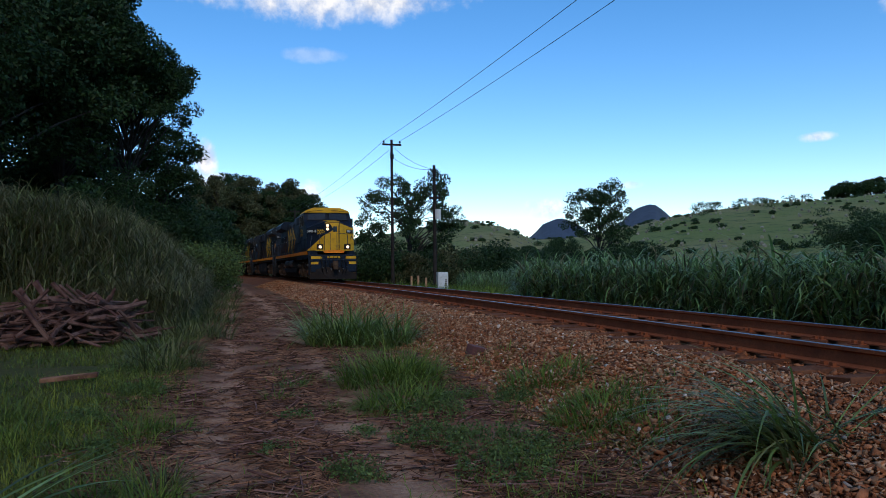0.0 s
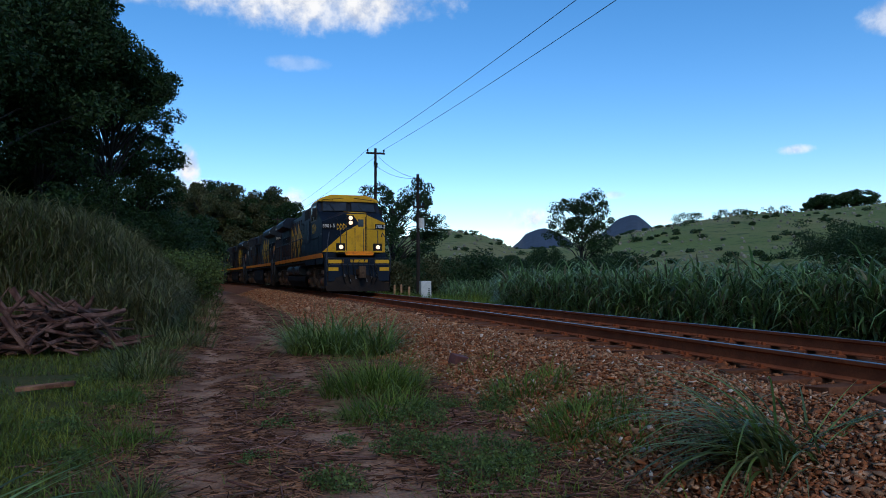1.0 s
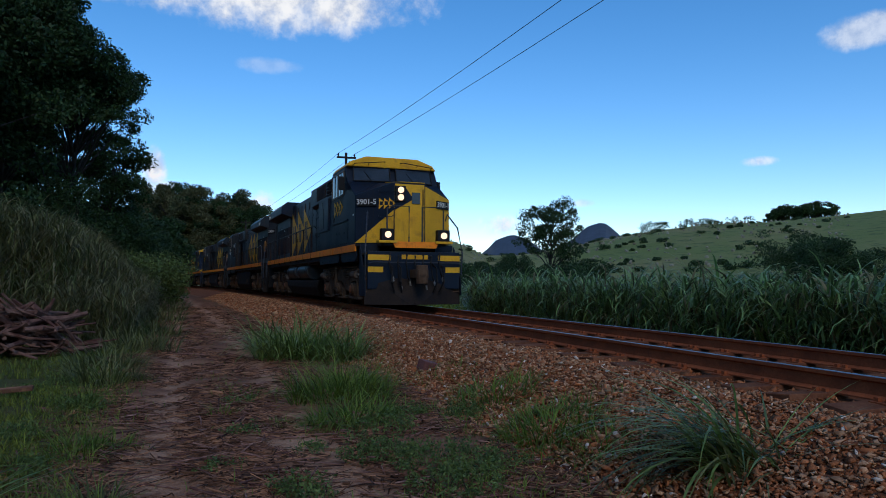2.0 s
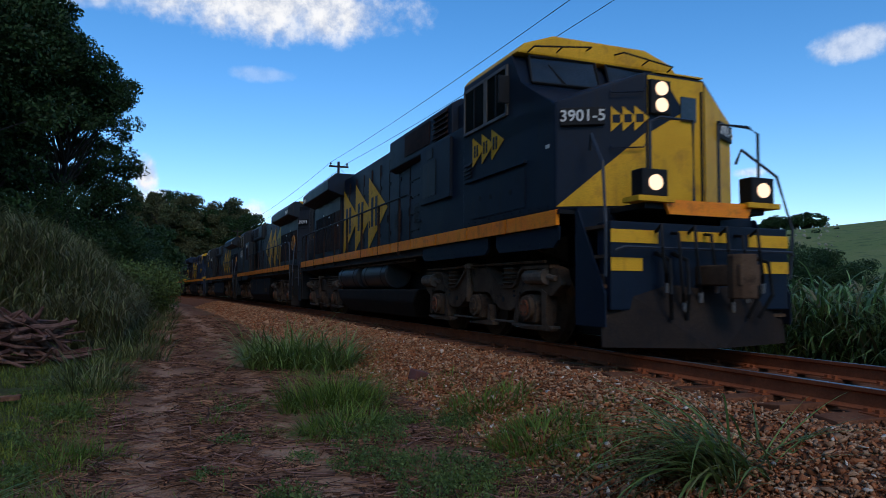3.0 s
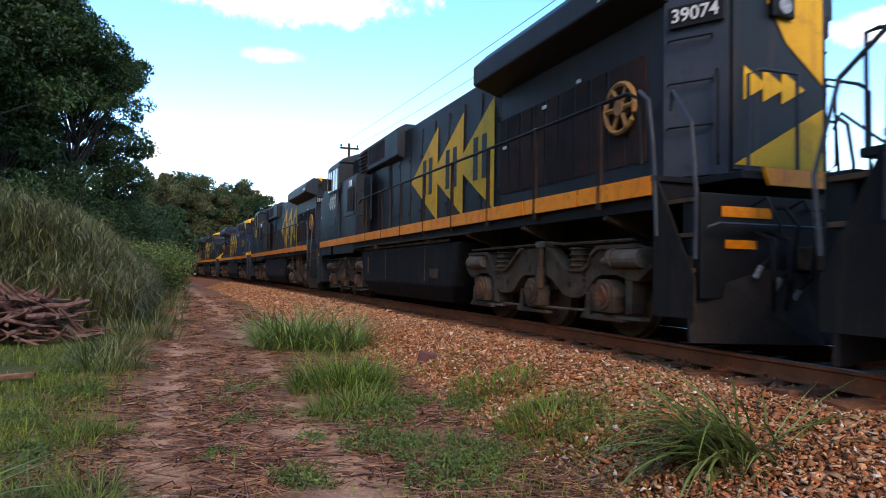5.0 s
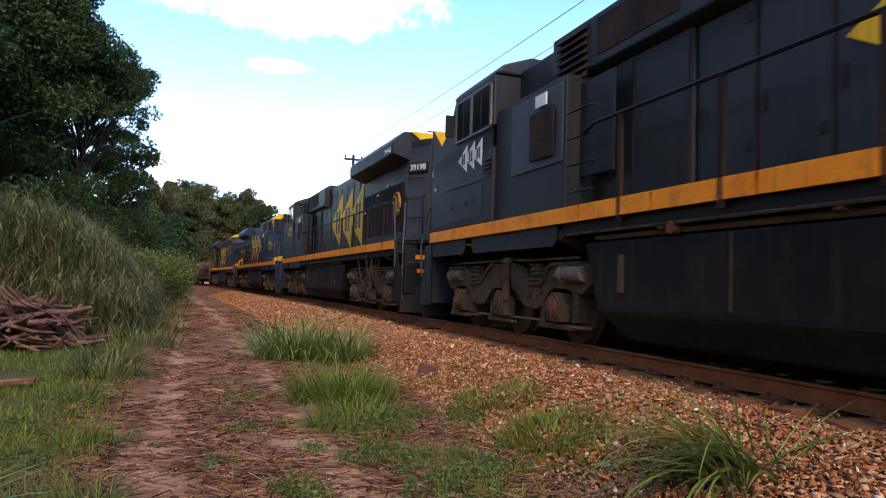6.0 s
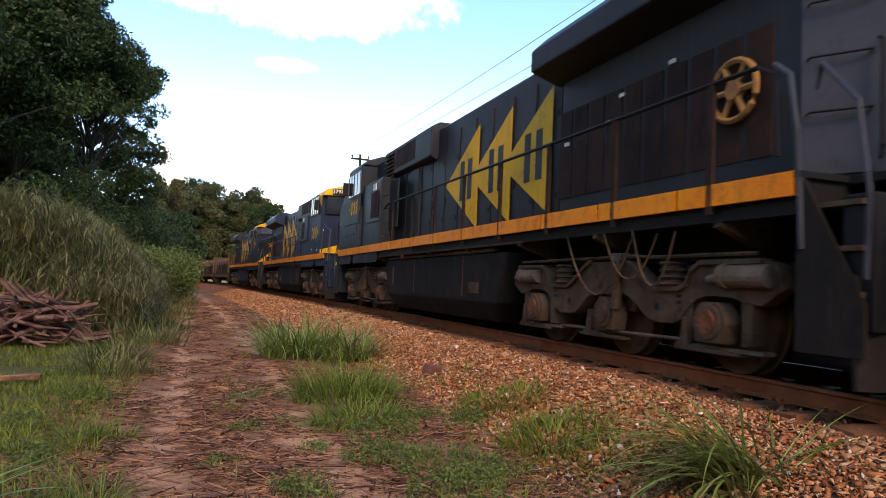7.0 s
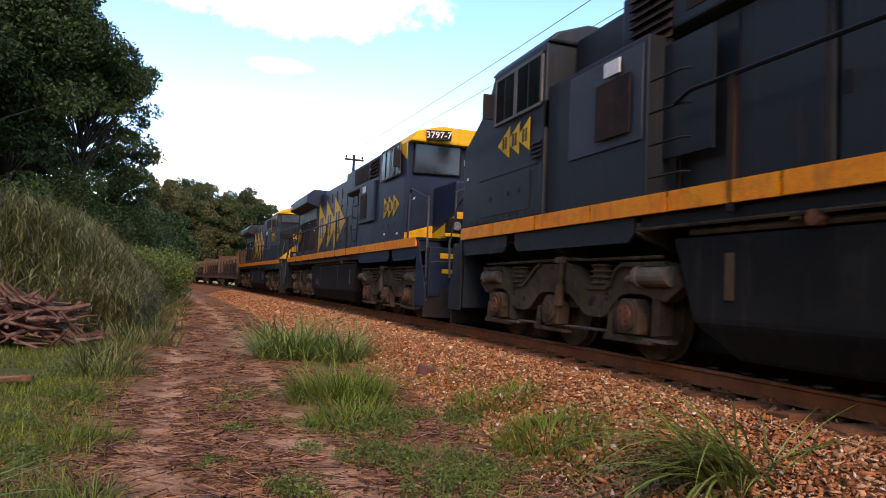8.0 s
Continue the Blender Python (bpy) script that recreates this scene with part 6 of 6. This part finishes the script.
cabinet(12.0, 43.0)
for k, (az, d) in enumerate(((-13.05, 45), (-13.6, 45), (-14.25, 45))):
    p = toward(az, 0) * d
    bm = B()
    box(bm, -0.06, 0.06, -0.06, 0.06, -0.2, 1.0 + 0.08 * (k % 2))
    post = part("fence_post", bm, STONE_GREY, None, bevel=0.01)
    post.location = (p.x, p.y, ground(p.x, p.y))
    tagged(post, "short grey concrete fence post", "fence post", "fence posts by the poles")


# ---- wood pile ----
def wood_pile():
    rr = random.Random(31)
    root = new("wood_pile")
    root.location = (-3.2, 14.6, -0.64)
    for k in range(170):
        length, r = rr.uniform(0.5, 1.5), rr.uniform(0.018, 0.058)
        layer = rr.random() ** 1.6
        c = Vector((rr.uniform(-1.6, 1.35) * (1 - 0.45 * layer), rr.uniform(-0.55, 0.6) * (1 - 0.4 * layer), 0.08 + 0.75 * layer))
        a, tilt = rr.choice((rr.uniform(-0.7, 0.7), rr.uniform(-1.5, 1.5))), rr.uniform(-0.22, 0.22) + (rr.uniform(-0.9, 0.9) if rr.random() < 0.45 else 0)
        d = Vector((math.cos(a) * math.cos(tilt), math.sin(a) * math.cos(tilt), math.sin(tilt))) * length / 2
        c.z = max(c.z, abs(d.z) + r)
        bend = Vector((rr.uniform(-1, 1), rr.uniform(-1, 1), rr.uniform(-0.5, 1))) * 0.05
        bm = B()
        tube(bm, [c - d, c - d * 0.4 + bend, c + d * 0.3 - bend * 0.5, c + d], r, 7, r * rr.uniform(0.4, 0.9))
        for v in bm.verts:
            v.co += Vector((rr.uniform(-1, 1), rr.uniform(-1, 1), rr.uniform(-1, 1))) * r * 0.3
        part("branch", bm, DEADWOOD, root)
    tagged(root, "pile of reddish dead branches and split wood on the verge", "wood pile")


wood_pile()
bm = B()
box(bm, -0.32, 0.32, -0.07, 0.07, 0, 0.05)
plank = part("old_plank", bm, STRAW, None, bevel=0.01)
plank.matrix_basis = pose(-2.15, 9.6, -0.58, 2, -3, 4)
tagged(plank, "weathered grey-brown plank lying in the grass", "plank")
bm = B()
box(bm, -0.13, 0.13, -0.10, 0.10, -0.06, 0.09)
stub = part("brick_block", bm, mat("dark_red_block", (0.16, 0.055, 0.042), (0.12, 0.042, 0.035), 5, 60, 0.9, bump=0.4), None, bevel=0.012)
stub.matrix_basis = pose(3.2, 9.65, surface(3.2, 9.65) + 0.03, 8, 14, 12)
tagged(stub, "dark red block lying on the ballast slope", "block")


# ---- ballast stones and litter ----
def stone_shape(seed):
    """A broken, sharp-edged stone: the hull of a few points in a flat box."""
    rr = random.Random(seed)
    bm = B()
    sx, sy, sz = rr.uniform(0.45, 0.68), rr.uniform(0.34, 0.52), rr.uniform(0.16, 0.27)
    for k in range(9):
        d = Vector((rr.gauss(0, 1), rr.gauss(0, 1), rr.gauss(0, 1))).normalized()
        bm.verts.new((d.x * sx * rr.uniform(0.8, 1.2), d.y * sy * rr.uniform(0.8, 1.2), d.z * sz * rr.uniform(0.8, 1.2)))
    hull = bmesh.ops.convex_hull(bm, input=bm.verts[:])
    bmesh.ops.delete(bm, geom=list({v for v in hull["geom_interior"] if isinstance(v, bmesh.types.BMVert)} | {v for v in hull["geom_unused"] if isinstance(v, bmesh.types.BMVert)}), context="VERTS")
    bmesh.ops.triangulate(bm, faces=bm.faces[:])
    bm.verts.index_update()
    return bm


SHAPES = []
for k in range(10):
    bm = stone_shape(k)
    bm.verts.ensure_lookup_table()
    SHAPES.append((np.array([v.co[:] for v in bm.verts]), np.array([[v.index for v in f.verts] for f in bm.faces])))
    bm.free()


def bed_z(u):
    return np.interp(u, (-3.9, -3.4, -2.15, -1.75, -1.5, 1.5, 1.75, 2.1, 3.9), (-0.72, -0.67, -0.30, -0.235, -0.236, -0.236, -0.235, -0.27, -0.95))


def stones(name, n, u0, u1, s0, s1, size, bias, material, lift=0.0):
    s = s0 + (s1 - s0) * RN.uniform(0, 1, n) ** bias
    u = RN.uniform(u0, u1, n)
    xs, ys = np.empty(n), np.empty(n)
    for i in range(n):
        xs[i], ys[i], _ = line(s[i], u[i])
    z = bed_z(u) + RN.uniform(-0.014, 0.020, n) + lift
    d = size * np.exp(RN.normal(0, 0.33, n))
    verts, faces, base = [], [], 0
    which = RN.randint(0, len(SHAPES), n)
    for k, (sv, sf) in enumerate(SHAPES):
        pick = np.where(which == k)[0]
        q = RN.normal(0, 1, (len(pick), 4))
        q[:, 0] += 1.2
        q[:, 1:3] *= 0.35
        q /= np.linalg.norm(q, axis=1)[:, None]
        a, b, c, e = q.T
        rot = np.stack([np.stack([1 - 2 * (c * c + e * e), 2 * (b * c - e * a), 2 * (b * e + c * a)], 1),
                        np.stack([2 * (b * c + e * a), 1 - 2 * (b * b + e * e), 2 * (c * e - b * a)], 1),
                        np.stack([2 * (b * e - c * a), 2 * (c * e + b * a), 1 - 2 * (b * b + c * c)], 1)], 1)
        p = np.einsum("nij,vj->nvi", rot, sv) * d[pick][:, None, None] + np.stack([xs[pick], ys[pick], z[pick]], 1)[:, None, :]
        verts.append(p.reshape(-1, 3))
        faces.append((sf[None] + base + (np.arange(len(pick)) * len(sv))[:, None, None]).reshape(-1, 3))
        base += len(pick) * len(sv)
    ob = part(name, quick_mesh(name, np.concatenate(verts), np.concatenate(faces), material), None, track)
    return tagged(ob, kind="stuff")


tagged(stones("white_ballast_stones", 700, -3.80, -1.25, 1.0, 17.0, 0.048, 1.35, STONE_PALE, 0.014), "scattered near-white ballast stones")
tagged(stones("ballast_stones", 36000, -3.75, -0.95, 1.0, 17.0, 0.048, 1.35, STONE), "red-brown crushed ballast stones")
tagged(stones("pale_ballast_stones", 20000, -3.80, -1.25, 1.0, 17.0, 0.047, 1.35, STONE_GREY, 0.006), "pinkish grey ballast stones")
stones("far_ballast_stones", 9500, -3.7, -0.95, 17.0, 60.0, 0.085, 1.5, STONE)
stones("far_pale_stones", 6500, -3.7, -1.3, 17.0, 60.0, 0.085, 1.5, STONE_GREY, 0.01)
stones("inner_ballast_stones", 5200, -0.75, 2.4, 3.0, 32.0, 0.075, 1.4, STONE, -0.02)
tagged(stones("strayed_stones", 1500, -4.6, -3.4, 2.0, 16.0, 0.05, 1.3, STONE_GREY, -0.0), "stones strayed from the ballast")
stones("rear_ballast_stones", 5000, -3.75, -0.95, -12.0, 1.0, 0.07, 1.0, STONE)
stone_meshes = []
for k in range(12):
    stone_meshes.append(mesh_of("stone", stone_shape(100 + k), STONE if k % 3 else STONE_GREY))
rr = random.Random(77)
for k in range(280):
    u, s = rr.uniform(-3.5, -1.5), rr.uniform(2.0, 8.0)
    x, y, a = line(s, u)
    ob = part("stone", stone_meshes[k % 12], None, track)
    d = rr.uniform(0.045, 0.095)
    ob.matrix_basis = Matrix.LocRotScale((x, y, float(bed_z(u)) + 0.02), Euler((rr.uniform(-0.4, 0.4), rr.uniform(-0.4, 0.4), rr.uniform(0, 6.3))), (d, d, d))


def litter(name, n, u0, u1, y0, y1, length, r, material, label, bias=1.5, flat=0.1, gap=-0.12):
    """Twigs, straw and bark chips lying on the dirt: three-sided sticks."""
    xy = scatter(n, u0, u1, y0, y1, bias)
    xy = xy[[noise.noise((x * 1.1, y * 0.8, 2.2)) + 0.6 * noise.noise((x * 3.1, y * 2.4, 9.0)) > gap for x, y in xy]]
    u = xy[:, 0] - np.array([track_x(v) for v in xy[:, 1]])
    bare = np.maximum(np.exp(-((u + 6.35) / 0.24) ** 2), np.exp(-((u + 5.0) / 0.27) ** 2))
    xy = xy[RN.uniform(0, 1, len(xy)) > 0.88 * bare]
    n = len(xy)
    z = np.array([surface(x, y) for x, y in xy]) + 0.006
    a, tilt = RN.normal(0.15, 0.9, n), RN.normal(0, flat, n)
    half = length * RN.uniform(0.2, 1.0, n) / 2
    d = np.stack([np.cos(a) * np.cos(tilt), np.sin(a) * np.cos(tilt), np.sin(tilt)], 1) * half[:, None]
    side = np.stack([-np.sin(a), np.cos(a), np.zeros(n)], 1)
    up = np.array([0, 0, 1.0])
    rad = r * RN.uniform(0.4, 1.4, n)
    c = np.column_stack([xy, z])
    ring = [side * rad[:, None], -side * rad[:, None], up[None] * rad[:, None] * 1.3]
    verts = np.stack([c - d + q for q in ring] + [c + d + q * 0.7 for q in ring], 1).reshape(-1, 3)
    base = (np.arange(n) * 6)[:, None]
    quads = np.concatenate([base + np.array([[0, 1, 4, 3]]), base + np.array([[1, 2, 5, 4]]), base + np.array([[2, 0, 3, 5]])])
    return tagged(part(name, quick_mesh(name, verts, quads, material), None), label, "litter", kind="stuff")


litter("straw_litter", 30000, -7.4, -3.5, 2.6, 24, 0.34, 0.0050, STRAW, "dry straw and twigs strewn over the dirt track", 1.6, 0.14, -0.25)
litter("twigs", 5200, -7.6, -3.2, 2.6, 20, 0.60, 0.0075, DEADWOOD, "reddish twigs lying on the dirt track", 1.5, 0.12, -0.2)
litter("bark_chips", 9000, -7.3, -3.4, 2.6, 20, 0.08, 0.011, STRAW, "bark chips on the dirt track", 1.5)
litter("far_litter", 9000, -7.3, -3.6, 9, 40, 0.45, 0.011, STRAW, "straw and sticks further along the dirt track", 1.2)


# ---- what moves ----
def on_track(s, half, facing):
    """The pose of a vehicle whose bogies stand half a base before and behind s; facing 1: its cab end leads."""
    (x0, y0, _), (x1, y1, _) = line(s - half), line(s + half)
    yaw = math.degrees(math.atan2(-(x1 - x0), y1 - y0))
    return pose((x0 + x1) / 2, (y0 + y1) / 2, 0, 0, 0, yaw + (180 if facing > 0 else 0))


def motions():
    for ob, start, facing in TRAIN:
        half = 4.9 if "wagon" in ob.name else 6.65
        walk(ob, [(k * 0.5, on_track(start - SPEED * k * 0.5, half, facing)) for k in range(17)])
    turn = math.degrees(SPEED / 0.533)
    for ws in WHEELS:
        leads = any(ws.parent.parent is o and f > 0 for o, _, f in TRAIN)
        at = ws.location.copy()
        walk(ws, [(k / 15, pose(at.x, at.y, at.z, (-1 if leads else 1) * turn * k / 15)) for k in range(121)])


motions()
